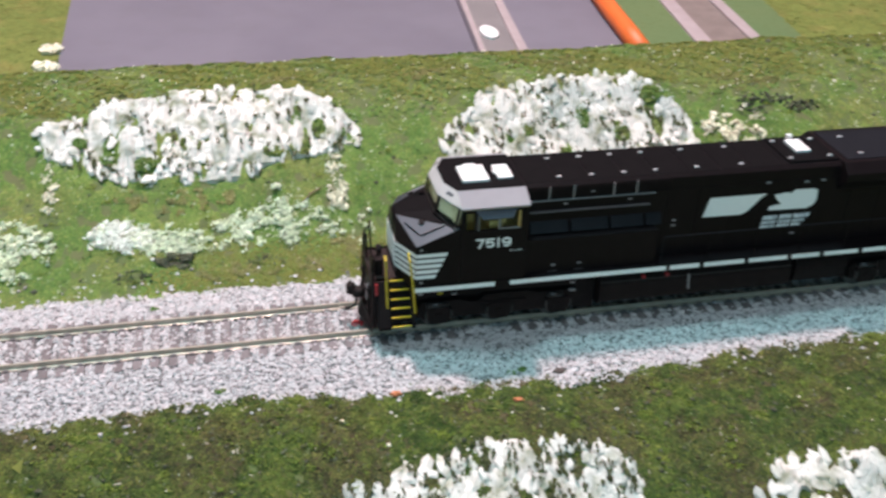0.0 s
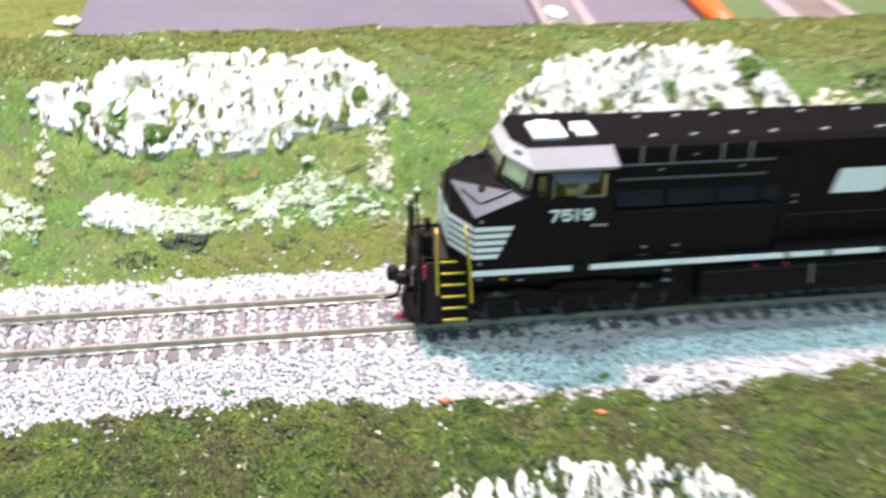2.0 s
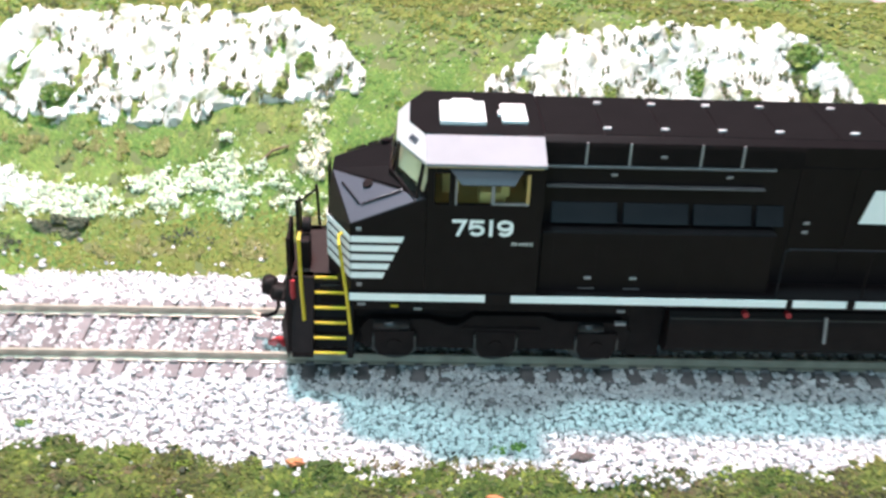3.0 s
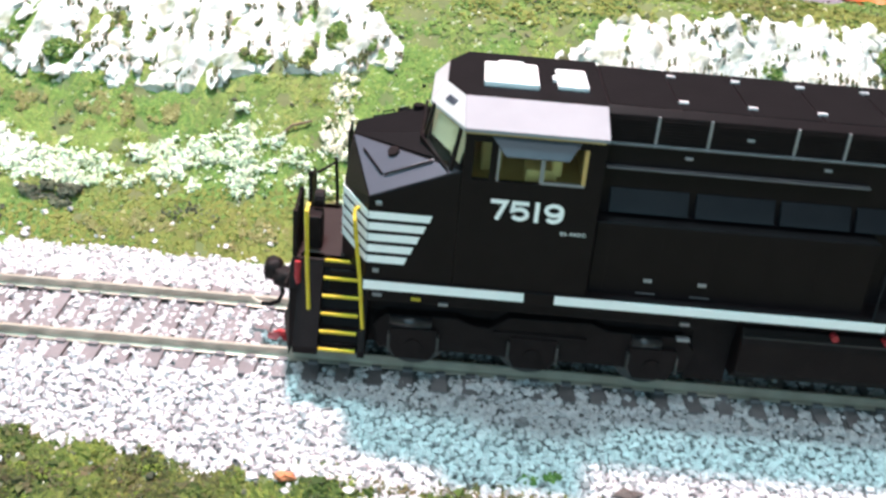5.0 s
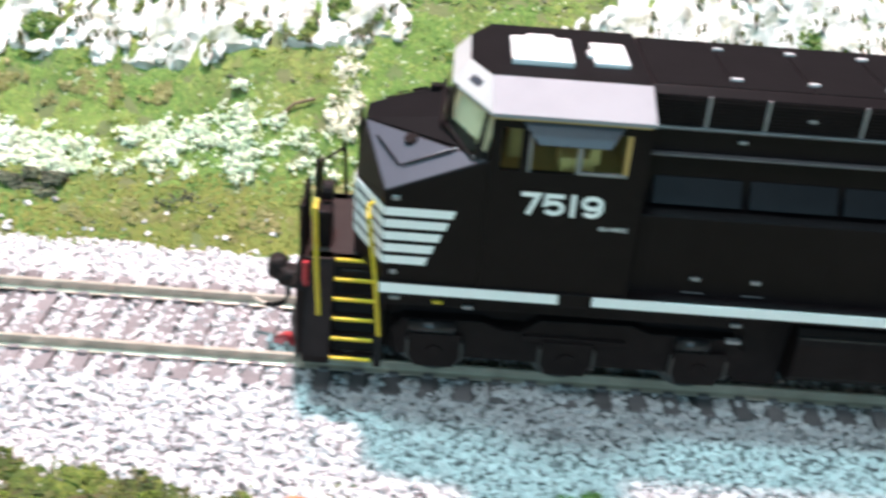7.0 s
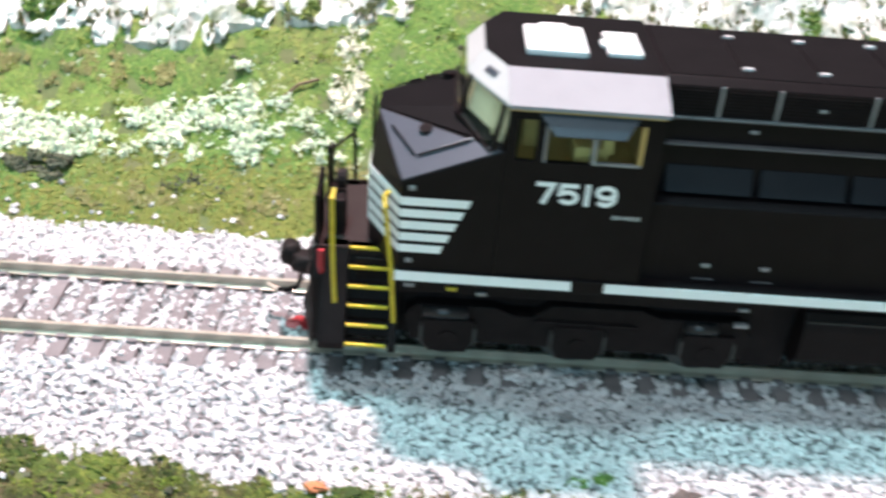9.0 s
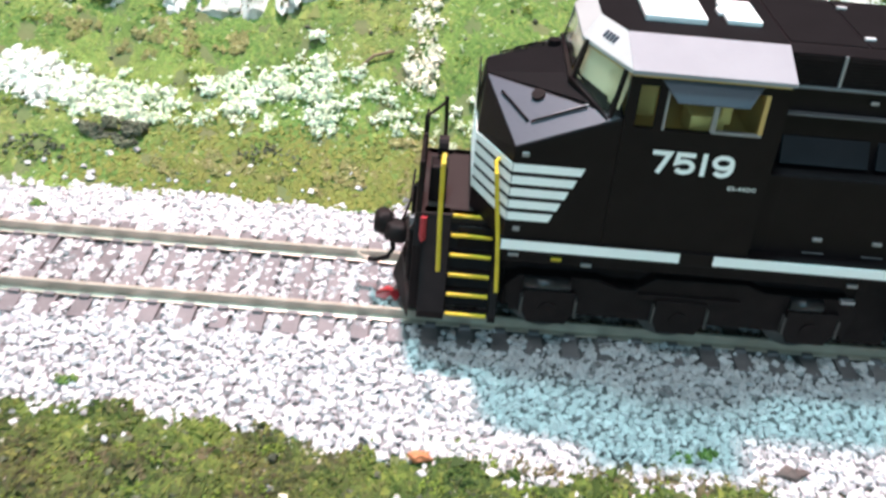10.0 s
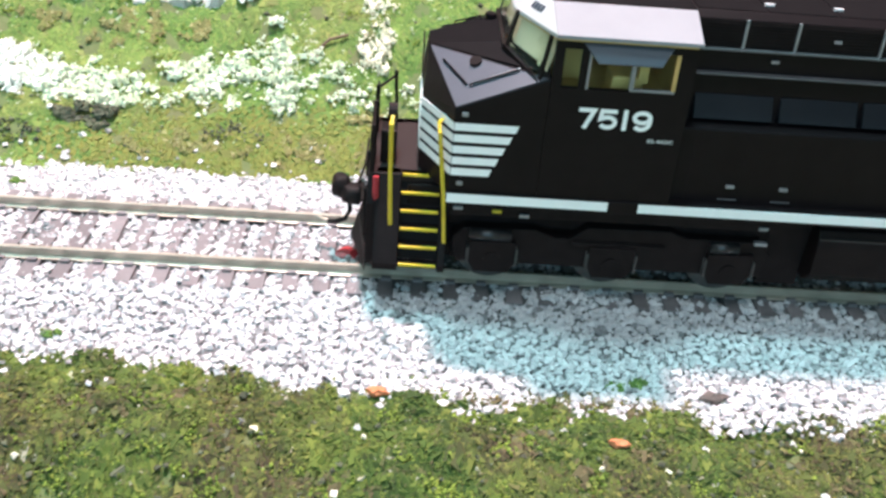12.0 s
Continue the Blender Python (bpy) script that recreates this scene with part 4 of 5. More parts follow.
# windscreen: middle face and two raked corner faces, frame bars and panes
LEAN = 0.13
WS = [(1.38, -1.72), (0.90, -0.84), (0.90, 0.84), (1.38, 1.72)]
for (xa, ya), (xb, yb) in zip(WS, WS[1:]):
    zb0 = 4.12 if abs(ya) > 1 else 4.36
    zb1 = 4.12 if abs(yb) > 1 else 4.36
    def quad(fa, fb, za, zc, zd, ze):
        p = Vector((xa, ya, 0)).lerp(Vector((xb, yb, 0)), fa)
        q = Vector((xa, ya, 0)).lerp(Vector((xb, yb, 0)), fb)
        n = Vector((yb - ya, -(xb - xa), 0)).normalized() * 0.045
        v = [(p.x - LEAN, p.y, za - 0.04), (q.x - LEAN, q.y, zc - 0.04), (q.x, q.y, ze), (p.x, p.y, zd)]
        return solid([*v, *[(a + n.x, b + n.y, c) for a, b, c in v]], [(0, 1, 2, 3), (4, 5, 6, 7), (0, 1, 5, 4), (1, 2, 6, 5), (2, 3, 7, 6), (3, 0, 4, 7)])
    pane = part("windscreen", quad(0.06, 0.94, zb0 + 0.02, zb1 + 0.02, 4.82, 4.82), GLASS, loco, "clear windscreen pane")
    pane.visible_shadow = False
    part("windscreen_post", quad(0.0, 0.06, zb0 - 0.1, zb0 - 0.1, 4.84, 4.84), BLACK, loco)
    part("windscreen_post", quad(0.94, 1.0, zb1 - 0.1, zb1 - 0.1, 4.84, 4.84), BLACK, loco)
part("windscreen_sill", solid([(0.73, -0.86, 4.20), (1.23, -1.74, 3.96), (1.23, 1.74, 3.96), (0.73, 0.86, 4.20), (0.73, -0.86, 4.29), (1.23, -1.74, 4.07), (1.23, 1.74, 4.07), (0.73, 0.86, 4.29)],
                              [(0, 1, 2, 3), (4, 5, 6, 7), (0, 1, 5, 4), (1, 2, 6, 5), (2, 3, 7, 6), (3, 0, 4, 7)]), BLACK, loco)

# cab roof: a flat black top, and sloping bands whose pale tone is painted-in sheen
EAVE = [(3.62, -1.87), (1.43, -1.87), (0.86, -0.72), (0.86, 0.72), (1.43, 1.87), (3.62, 1.87)]
TOP = [(3.62, -1.17), (1.40, -1.17), (1.10, -0.55), (1.10, 0.55), (1.40, 1.17), (3.62, 1.17)]
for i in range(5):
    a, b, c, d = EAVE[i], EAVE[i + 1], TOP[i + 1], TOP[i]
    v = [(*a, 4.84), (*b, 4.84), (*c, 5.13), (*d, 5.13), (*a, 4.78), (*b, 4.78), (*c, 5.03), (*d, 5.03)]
    part("roof_band", solid(v, [(0, 1, 2, 3), (4, 5, 6, 7), (0, 1, 5, 4), (1, 2, 6, 5), (2, 3, 7, 6), (3, 0, 4, 7)], 0.012), BAND_SHEEN_LIGHTER if 0 < i < 4 else BAND_SHEEN, loco, "raked front roof band with a white sheen in its colour" if 0 < i < 4 else "sloping roof band with a pale grey white sheen in its colour")
part("cab_roof", prism([(x, y) for x, y in TOP], "z", 5.02, 5.14, 0.02), ROOF_BLACK, loco, "matt black cab roof")
part("cab_ceiling", prism([(x * 0.97 + 0.06, y * 0.97) for x, y in EAVE], "z", 4.74, 4.79), INTERIOR, loco)
for s in (-1, 1):
    p, q = Vector((1.43, s * 1.87, 4.84)), Vector((0.86, s * 0.72, 4.84))
    r, t_ = Vector((1.10, s * 0.55, 5.13)), Vector((1.40, s * 1.17, 5.13))
    cc = (p + q + r + t_) / 4
    n = (q - p).cross(t_ - p).normalized()
    n = n if n.z > 0 else -n
    e1 = (p - q).normalized()
    e2 = n.cross(e1)
    grid = None
    for k in range(4):
        o = cc + e1 * (-0.12 + 0.08 * k) + n * 0.006
        q4 = [o + e1 * a * 0.022 + e2 * b * 0.055 for a, b in ((-1, -1), (1, -1), (1, 1), (-1, 1))]
        grid = solid([*q4, *[w + n * 0.014 for w in q4]], [(0, 1, 2, 3), (4, 5, 6, 7), (0, 1, 5, 4), (1, 2, 6, 5), (2, 3, 7, 6), (3, 0, 4, 7)], 0.0, grid)
    part("number_board", grid, GREY, loco, "grey number board markings")
h1 = box(1.68, 2.56, -0.74, 0.34, 5.14, 5.24, 0.03)
prism([(1.86, 0.30), (1.94, 0.46), (2.30, 0.46), (2.38, 0.30)], "z", 5.14, 5.24, 0.02, h1)
part("roof_hatch", h1, HATCH_WHITE, loco, "bright white roof unit")
h2 = box(2.86, 3.36, -0.62, 0.30, 5.14, 5.22, 0.03)
box(2.80, 2.90, -0.25, 0.0, 5.14, 5.20, 0.02, h2)
part("roof_hatch", h2, HATCH_WHITE, loco, "small white roof unit")

# writing on the cab
def lettering(name, text, x0, x1, z0, z1, y, mat, weight, label):
    cu = bpy.data.curves.new(name, "FONT")
    cu.body, cu.size, cu.extrude, cu.offset = text, 1.0, 0.0, weight
    cu.space_character = 1.12
    tmp = new(name, cu)
    bpy.context.view_layer.update()
    me = bpy.data.meshes.new_from_object(tmp)
    bpy.data.objects.remove(tmp)
    co = np.array([v.co[:] for v in me.vertices])
    lo, hi = co.min(0), co.max(0)
    at = origin(loco)
    for v, c in zip(me.vertices, co):
        v.co = Vector((x0 + (c[0] - lo[0]) / (hi[0] - lo[0]) * (x1 - x0), y, z0 + (c[1] - lo[1]) / (hi[1] - lo[1]) * (z1 - z0))) * CM - at
    bm = bmesh.new()
    bm.from_mesh(me)
    out = bmesh.ops.extrude_face_region(bm, geom=bm.faces[:])
    for v in out["geom"]:
        if isinstance(v, bmesh.types.BMVert):
            v.co.y += 0.008 * CM
    bmesh.ops.recalc_face_normals(bm, faces=bm.faces[:])
    bm.to_mesh(me)
    bm.free()
    me.materials.append(mat)
    ob = new(name, me)
    ob.parent = loco
    ob["label"] = label
    return ob




def stroke(points, half, bm, y0, y1):
    """A bold painted line through points of the cab side, mitred at its bends."""
    pts = [Vector((x, z)) for x, z in points]
    sides = []
    for i, p in enumerate(pts):
        a = (p - pts[i - 1]).normalized() if i else (pts[1] - p).normalized()
        b = (pts[i + 1] - p).normalized() if i + 1 < len(pts) else a
        m = (a + b).normalized()
        n = Vector((-m.y, m.x)) * half / max(0.5, m.dot(a))
        sides.append((p + n, p - n))
    for (a, b), (c, d) in zip(sides, sides[1:]):
        prism([a[:], b[:], d[:], c[:]], "y", y0, y1, 0.0, bm)
    return bm


def arc(cx, cz, rx, rz, a0, a1, n=14):
    return [(cx + rx * math.cos(radians(a0 + (a1 - a0) * k / n)), cz + rz * math.sin(radians(a0 + (a1 - a0) * k / n))) for k in range(n + 1)]


for word, lines in (("7", [[(1.935, 3.636), (2.175, 3.636), (2.04, 3.325)]]),
                    ("5", [[(2.535, 3.632), (2.30, 3.632), (2.285, 3.50)] + arc(2.40, 3.447, 0.118, 0.085, 130, -150, 16)]),
                    ("1", [[(2.668, 3.672), (2.668, 3.325)]]),
                    ("9", [arc(2.935, 3.553, 0.122, 0.082, 0, 360, 20), [(3.057, 3.553)] + arc(2.935, 3.48, 0.122, 0.118, 0, -140, 14)])):
    numeral = bmesh.new()
    for k, line in enumerate(lines):
        stroke(line, 0.034, numeral, -W - 0.012 - 0.004 * k, -W - 0.002)
    part("road_numeral", numeral, WHITE, loco, "white painted numeral " + word + " on the cab side")
lettering("class_lettering", "ES-44DC", 3.08, 3.48, 3.14, 3.20, -W - 0.010, WHITE, 0.0, "tiny white class lettering")

# long hood
HOOD = 1.15
hood_prof = [(-HOOD, 2.0), (-HOOD, 5.02), (-HOOD + 0.12, 5.12), (HOOD - 0.12, 5.12), (HOOD, 5.02), (HOOD, 2.0)]
hood = part("long_hood", prism(hood_prof, "x", 3.62, 22.0, 0.015), BLACK, loco, "black long hood")
for k in range(11):
    x0 = 3.66 + 1.12 * k
    if x0 < 13.2:
        part("roof_panel", box(x0, x0 + 1.09, -1.02, 1.02, 5.11, 5.135, 0.008), ROOF_BLACK, hood, "matt black hood roof panel")
for x in (4.85, 5.95, 7.05, 8.15, 9.6, 11.2, 13.0, 14.45, 15.6):
    for y in (-0.72, 0.62):
        part("lifting_lug", box(x - 0.075, x + 0.075, y - 0.035, y + 0.035, 5.12, 5.17 if x < 12.5 else 5.26, 0.012), LUG, hood, "small white lifting lug")
# intake section behind the cab: grilles between pale posts, two ledges, panel row
for s in (-1, 1):
    def ys(a, b):
        return sorted((s * (HOOD + a), s * (HOOD + b)))
    for a, b in ((3.70, 4.38), (4.48, 5.20), (5.30, 6.55), (6.65, 7.34), (7.44, 8.6)):
        g = box(a, b, *ys(0.0, 0.012), 4.58, 5.0, 0.0)
        for k in range(8):
            zz = 4.59 + 0.05 * k
            box(a + 0.03, b - 0.03, *ys(0.01, 0.03), zz, zz + 0.022, 0.0, g)
        part("intake_grille", g, CHASSIS, hood, "black slatted intake grille")
    for x in (4.43, 5.25, 6.60, 7.39):
        part("grille_post", box(x - 0.021, x + 0.021, *ys(0.0, 0.045), 4.52, 5.03, 0.008), SILVER, hood, "pale grey upright")
    part("hood_ledge", box(3.68, 8.05, *ys(0.0, 0.10), 4.545, 4.575, 0.008), LEDGE, hood, "thin grey ledge")
    part("hood_ledge", box(3.72, 7.9, *ys(0.0, 0.12), 4.15, 4.18, 0.008), LEDGE, hood, "thin grey ledge")
    slope = [(s * (HOOD + 0.02), 3.80), (s * (HOOD + 0.20), 3.44), (s * (HOOD + 0.0), 3.36), (s * HOOD, 3.80)]
    for a, b in ((3.85, 5.12), (5.24, 6.50), (6.60, 7.72), (7.82, 8.35)):
        part("hood_panel", prism(slope, "x", a, b, 0.012), DARK_GREY, hood, "dark grey sloping hood panel")
    part("equipment_box", box(3.66, 8.2, *ys(0.0, 0.42), 2.0, 3.36, 0.03), BLACK, loco, "black walkway equipment cabinet")
    for k in range(5):
        part("cabinet_seam", box(3.9 + 0.85 * k, 3.915 + 0.85 * k, *ys(0.40, 0.425), 2.1, 3.3), CHASSIS, loco)
    for x in (4.62, 5.51):
        part("door_ledge", box(x - 0.16, x + 0.16, *ys(0.41, 0.44), 2.12, 2.14, 0.004), LEDGE, loco, "thin grey ledge")
        part("latch", box(x - 0.07, x + 0.07, *ys(0.41, 0.46), 2.34, 2.40, 0.012), SILVER, loco, "small pale latch")
    for x in (5.0, 7.2):
        part("latch", box(x - 0.06, x + 0.06, *ys(0.0, 0.04), 4.36, 4.41, 0.01), SILVER, loco, "small pale latch")
    part("latch", box(5.83, 5.95, *ys(0.02, 0.05), 4.75, 4.80, 0.01), SILVER, loco, "small pale latch")
    for zz in (3.42, 3.22):
        part("latch", box(8.8, 8.92, *ys(0.0, 0.05), zz, zz + 0.06, 0.01), SILVER, loco, "small pale latch")
    for k in range(11):
        x0 = 8.55 + 1.12 * k
        part("hood_door", box(x0, x0 + 1.06, *ys(0.0, 0.02), 2.15, 4.62, 0.01), BLACK, hood, "black hood door")
    # flank emblem, drawn as plain shapes
    y0, y1 = ys(0.021, 0.032)
    part("emblem_bar", prism([(9.88, 3.46), (11.26, 3.45), (11.5, 3.56), (11.9, 4.02), (12.1, 4.18), (10.06, 4.17)], "y", y0, y1), WHITE, hood, "white slanted emblem bar")
    part("emblem_block", prism([(12.4, 4.1), (12.52, 3.92), (12.72, 3.74), (12.3, 3.68), (12.28, 3.52), (13.7, 3.5), (13.92, 3.62), (14.02, 3.8), (13.99, 4.18), (13.84, 4.24), (13.14, 4.25), (13.02, 4.12), (12.86, 4.17)], "y", y0, y1),
         WHITE, hood, "white emblem block")
    for k, (za, zb) in enumerate(((3.15, 3.31), (2.99, 3.11), (2.84, 2.95))):
        for a, b in ((12.12, 12.66), (12.74, 13.2), (13.27, 13.86 - 0.12 * k)):
            part("emblem_line", prism([(a - 0.02 * k, za), (b - 0.02 * k, za), (b + 0.03 - 0.02 * k, zb), (a + 0.03 - 0.02 * k, zb)], "y", y0, y1), EMBLEM_GREY, hood, "pale emblem lettering bar")
    for x, z in ((12.07, 4.6), (13.5, 4.53), (14.1, 4.55), (13.36, 2.56)):
        part("latch", box(x - 0.08, x + 0.08, *ys(0.02, 0.06), z - 0.03, z + 0.03, 0.01), SILVER, loco, "small pale latch")
    # handrail
    rail_pts = [(8.35, s * 1.70, 2.0), (8.35, s * 1.70, 3.10), (8.42, s * 1.70, 3.14), (22.3, s * 1.70, 3.14), (22.3, s * 1.70, 2.0)]
    part("side_handrail", tube(rail_pts, 0.02, 6), DARK_GREY, loco, "thin black side handrail")
    for k in range(1, 9):
        part("stanchion", tube([(8.35 + 1.7 * k, s * 1.70, 2.0), (8.35 + 1.7 * k, s * 1.70, 3.14)], 0.02, 6), CHASSIS, loco)

# radiator section and roof fittings
rad = [(-1.15, 4.1), (-1.60, 4.62), (-1.60, 4.88), (-1.30, 5.20), (1.30, 5.20), (1.60, 4.88), (1.60, 4.62), (1.15, 4.1)]
part("radiator_wing", prism(rad, "x", 14.7, 21.4, 0.03), BLACK, loco, "black flared radiator housing")
part("radiator_screen", box(14.9, 21.2, -1.1, 1.1, 5.19, 5.225, 0.01), DARK_GREY, loco, "dark grey radiator screen")
part("exhaust_silencer", box(12.85, 14.69, -0.95, 0.95, 5.1, 5.21, 0.04), ROOF_BLACK, loco)
horn = box(13.38, 13.92, -0.38, 0.52, 5.20, 5.31, 0.03)
box(13.50, 13.60, -0.30, 0.44, 5.305, 5.34, 0.01, horn)
box(13.70, 13.80, -0.30, 0.44, 5.305, 5.34, 0.01, horn)
box(13.56, 13.74, 0.60, 0.76, 5.20, 5.42, 0.03, horn)
part("horn_bracket", horn, HATCH_WHITE, loco, "white roof horn bracket")

# fuel tank and running gear
tank = [(-1.52, 1.62), (-1.62, 1.35), (-1.62, 0.78), (-1.35, 0.52), (1.35, 0.52), (1.62, 0.78), (1.62, 1.35), (1.52, 1.62)]
# Lighter strip that paints the highlight along the tank's upper edge.
part("tank_edge", box(6.38, 13.38, -1.60, -1.54, 1.45, 1.50, 0.015), HIGHLIGHT_BLACK, loco, "dull highlight strip along the tank")
part("fuel_tank", prism(tank, "x", 6.36, 13.4, 0.03), CHASSIS, loco, "black fuel tank")
for x in (7.82, 8.68):
    part("fuel_cap", disc(x, -1.76, -1.62, 1.67, 0.06, 12), RED, loco, "red filler cap")
# Black block added to fill a gap that holds only shade.
part("equipment_rack", box(5.62, 6.34, -1.22, 1.22, 0.30, 1.84, 0.03), CHASSIS, loco, "black block filling the dark gap ahead of the tank")
for x0, x1 in ((13.6, 15.6),):
    part("air_reservoir", prism([(-1.6, 1.3), (-1.5, 1.6), (1.5, 1.6), (1.6, 1.3), (1.5, 0.75), (1.3, 0.62), (-1.3, 0.62), (-1.5, 0.75)], "x", x0, x1, 0.03), CHASSIS, loco, "black air reservoir")
part("drain_lever", tube([(9.46, -1.72, 1.62), (9.51, -1.76, 1.04)], 0.035, 6), SILVER, loco, "pale lever under the sill")


def truck(cx):
    # The bolster block doubles as black fill for the shade between frames.
    bolster_fill = box(cx - 2.75, cx + 2.75, -1.08, 1.08, 0.40, 1.30, 0.03)
    base = part("truck", bolster_fill, CHASSIS, loco, "black three-axle truck")
    for s in (-1, 1):
        y0, y1 = sorted((s * 1.12, s * 1.42))
        frame_pts = [(cx - 2.75, 1.0), (cx - 2.55, 1.22), (cx - 1.35, 1.24), (cx - 1.0, 1.10), (cx - 0.75, 1.10), (cx - 0.45, 1.34), (cx + 0.95, 1.36), (cx + 1.25, 1.24), (cx + 2.55, 1.24), (cx + 2.75, 1.0),
                     (cx + 2.65, 0.55), (cx - 2.65, 0.55)]
        part("truck_frame", prism(frame_pts, "y", y0, y1, 0.02), CHASSIS, base, "black truck side frame")
        for dx in (-2.05, 0.0, 2.05):
            x = cx + dx
            pedestal = [(x - 0.40, 1.02), (x + 0.40, 1.02), (x + 0.40, 0.62), (x + 0.30, 0.42), (x - 0.30, 0.42), (x - 0.40, 0.62)]
            part("axle_box", prism(pedestal, "y", *sorted((s * 1.40, s * 1.53)), 0.02), CHASSIS, base)
            part("axle_cap", disc(x, *sorted((s * 1.52, s * 1.56)), 0.68, 0.15, 16), CHASSIS, base)
            # Black blocks added in place of the shade between the wheels.
            if s > 0:
                part("traction_motor", box(x - 0.62, x + 0.62, -0.66, 0.66, 0.16, 0.5, 0.04), CHASSIS, base)
            for e in (-0.42, 0.42):
                sp = None
                for k in range(6):
                    sp = disc(x + e, *sorted((s * 1.40, s * 1.55)), 0.60 + 0.055 * k, 0.024, 8, sp)
                part("spring", sp, WHEEL, base, "dark coil spring")
            part("wheel", disc(x, *sorted((s * 0.72, s * 1.0)), 0.61, 0.61, 32), WHEEL, base, "dark steel wheel")
        for x0, x1 in ((-2.47, -1.75), (1.66, 2.16)):
            part("brake_cylinder", tube([(cx + x0, s * 1.46, 1.13), (cx + x1, s * 1.46, 1.13)], 0.11, 12), HIGHLIGHT_BLACK, base, "black brake cylinder", smooth=True)
        part("brake_pin", box(cx + 2.38, cx + 2.60, *sorted((s * 1.46, s * 1.56)), 1.25, 1.31, 0.01), SILVER, base, "pale brake pin")
        part("equaliser", box(cx - 0.7, cx + 0.9, *sorted((s * 1.42, s * 1.48)), 0.98, 1.08, 0.02), CHASSIS, base)


truck(2.92)
truck(18.6)

# front end: pilot, steps, rails, coupler, hoses
part("draft_gear", box(-1.1, 0.6, -0.95, 0.95, 0.35, 1.86, 0.03), CHASSIS, loco)
part("valance", box(0.06, 5.6, -1.56, -1.19, 1.54, 1.845, 0.02), CHASSIS, loco, "black valance under the sill")
for bx, bz, mat in ((0.87, 1.65, YELLOW), (0.22, 1.68, SILVER), (1.33, 1.59, SILVER), (5.37, 1.61, SILVER)):
    part("sill_fitting", box(bx - 0.08, bx + 0.08, -1.60, -1.555, bz - 0.03, bz + 0.03, 0.01), mat, loco)
part("pilot_plate", prism([(-1.12, 1.95), (1.12, 1.95), (1.3, 1.5), (1.32, 0.35), (0.95, 0.12), (-0.95, 0.12), (-1.32, 0.35), (-1.3, 1.5)], "x", -1.30, -1.16, 0.02), CHASSIS, loco, "black pilot plate")
part("snow_plough", solid([(-1.3, -1.3, 0.12), (-1.3, 1.3, 0.12), (-1.3, 1.3, 0.62), (-1.3, -1.3, 0.62), (-1.62, 0.0, 0.12), (-1.48, 0.0, 0.62)], [(0, 4, 5, 3), (4, 1, 2, 5), (0, 1, 4), (3, 5, 2), (0, 3, 2, 1)], 0.015), CHASSIS, loco)
for s in (-1, 1):
    side_pts = [(s * 1.10, 2.0), (s * 1.76, 0.62), (s * 1.76, 0.50), (s * 0.9, 0.50), (s * 0.9, 2.0)]
    part("step_well", prism(side_pts, "x", -1.16, -0.74, 0.01), CHASSIS, loco, "black step housing")
    part("step_well", prism(side_pts, "x", -0.06, 0.06, 0.01), CHASSIS, loco, "black step housing")
    back = part("step_back", prism([(s * 1.02, 2.0), (s * 1.50, 0.60), (s * 1.45, 0.55), (s * 0.95, 1.95)], "x", -0.74, -0.06), CHASSIS, loco)
    for k in range(6):
        f = k / 5
        y, z = s * (1.12 + 0.66 * f), 2.0 - 1.36 * f
        yy0, yy1 = sorted((y, y - s * 0.18))
        part("step_tread", box(-0.74, -0.07, yy0, yy1, z - 0.03, z, 0.006), CHASSIS, back)
        ye0, ye1 = sorted((y - s * 0.01, y + s * 0.03))
        if s > 0 and k == 0:
            continue
        part("step_edge", box(-0.72, -0.09, ye0, ye1, z - 0.025, z + 0.02, 0.006), YELLOW, back, "yellow step edge")
    grab = YELLOW if s < 0 else CHASSIS
    word = "yellow step handrail" if s < 0 else "black step handrail"
    hi = 1.0 if s < 0 else 0.55
    part("step_handrail", tube([(-0.15, s * 1.45, 2 + 1.18 * hi), (-0.20, s * 1.62, 2 + 1.22 * hi), (-0.18, s * 1.76, 2 + 1.1 * hi), (-0.05, s * 1.80, 2.0), (0.02, s * 1.80, 1.12)], 0.034, 8), grab, loco, word)
    part("step_handrail", tube([(-0.93, s * 1.62, 2 + 1.26 * hi), (-0.94, s * 1.78, 2 + 1.2 * hi), (-0.92, s * 1.80, 2.25), (-0.885, s * 1.80, 1.42)], 0.036, 8), grab, loco, word)
    part("end_post", box(-1.28, -1.20, *sorted((s * 1.0, s * 1.1)), 2.0, 2.85 if s < 0 else 2.62, 0.012), CHASSIS, loco)
    part("end_post", box(-1.26, -1.19, *sorted((s * 0.45, s * 0.53)), 2.0, 3.02 if s < 0 else 2.9, 0.012), CHASSIS, loco)
part("end_rail", tube([(-1.24, -1.05, 2.82), (-1.24, -0.49, 2.98)], 0.03, 6), CHASSIS, loco)
part("end_rail", tube([(-1.24, 0.49, 2.86), (-1.24, 1.05, 2.6), (-0.92, 1.74, 2.6)], 0.03, 6), CHASSIS, loco)
part("end_gate", box(-1.25, -1.21, -1.02, -0.50, 2.05, 2.75, 0.01), CHASSIS, loco)
part("end_gate", box(-1.25, -1.21, 0.50, 1.02, 2.05, 2.75, 0.01), CHASSIS, loco)
part("control_box", box(-1.12, -0.85, -0.75, -0.35, 2.0, 2.6, 0.04), CHASSIS, loco)
part("bell_casting", tube([(-1.02, -0.30, 2.75), (-0.86, -0.30, 2.75)], 0.16, 14), CHASSIS, loco)
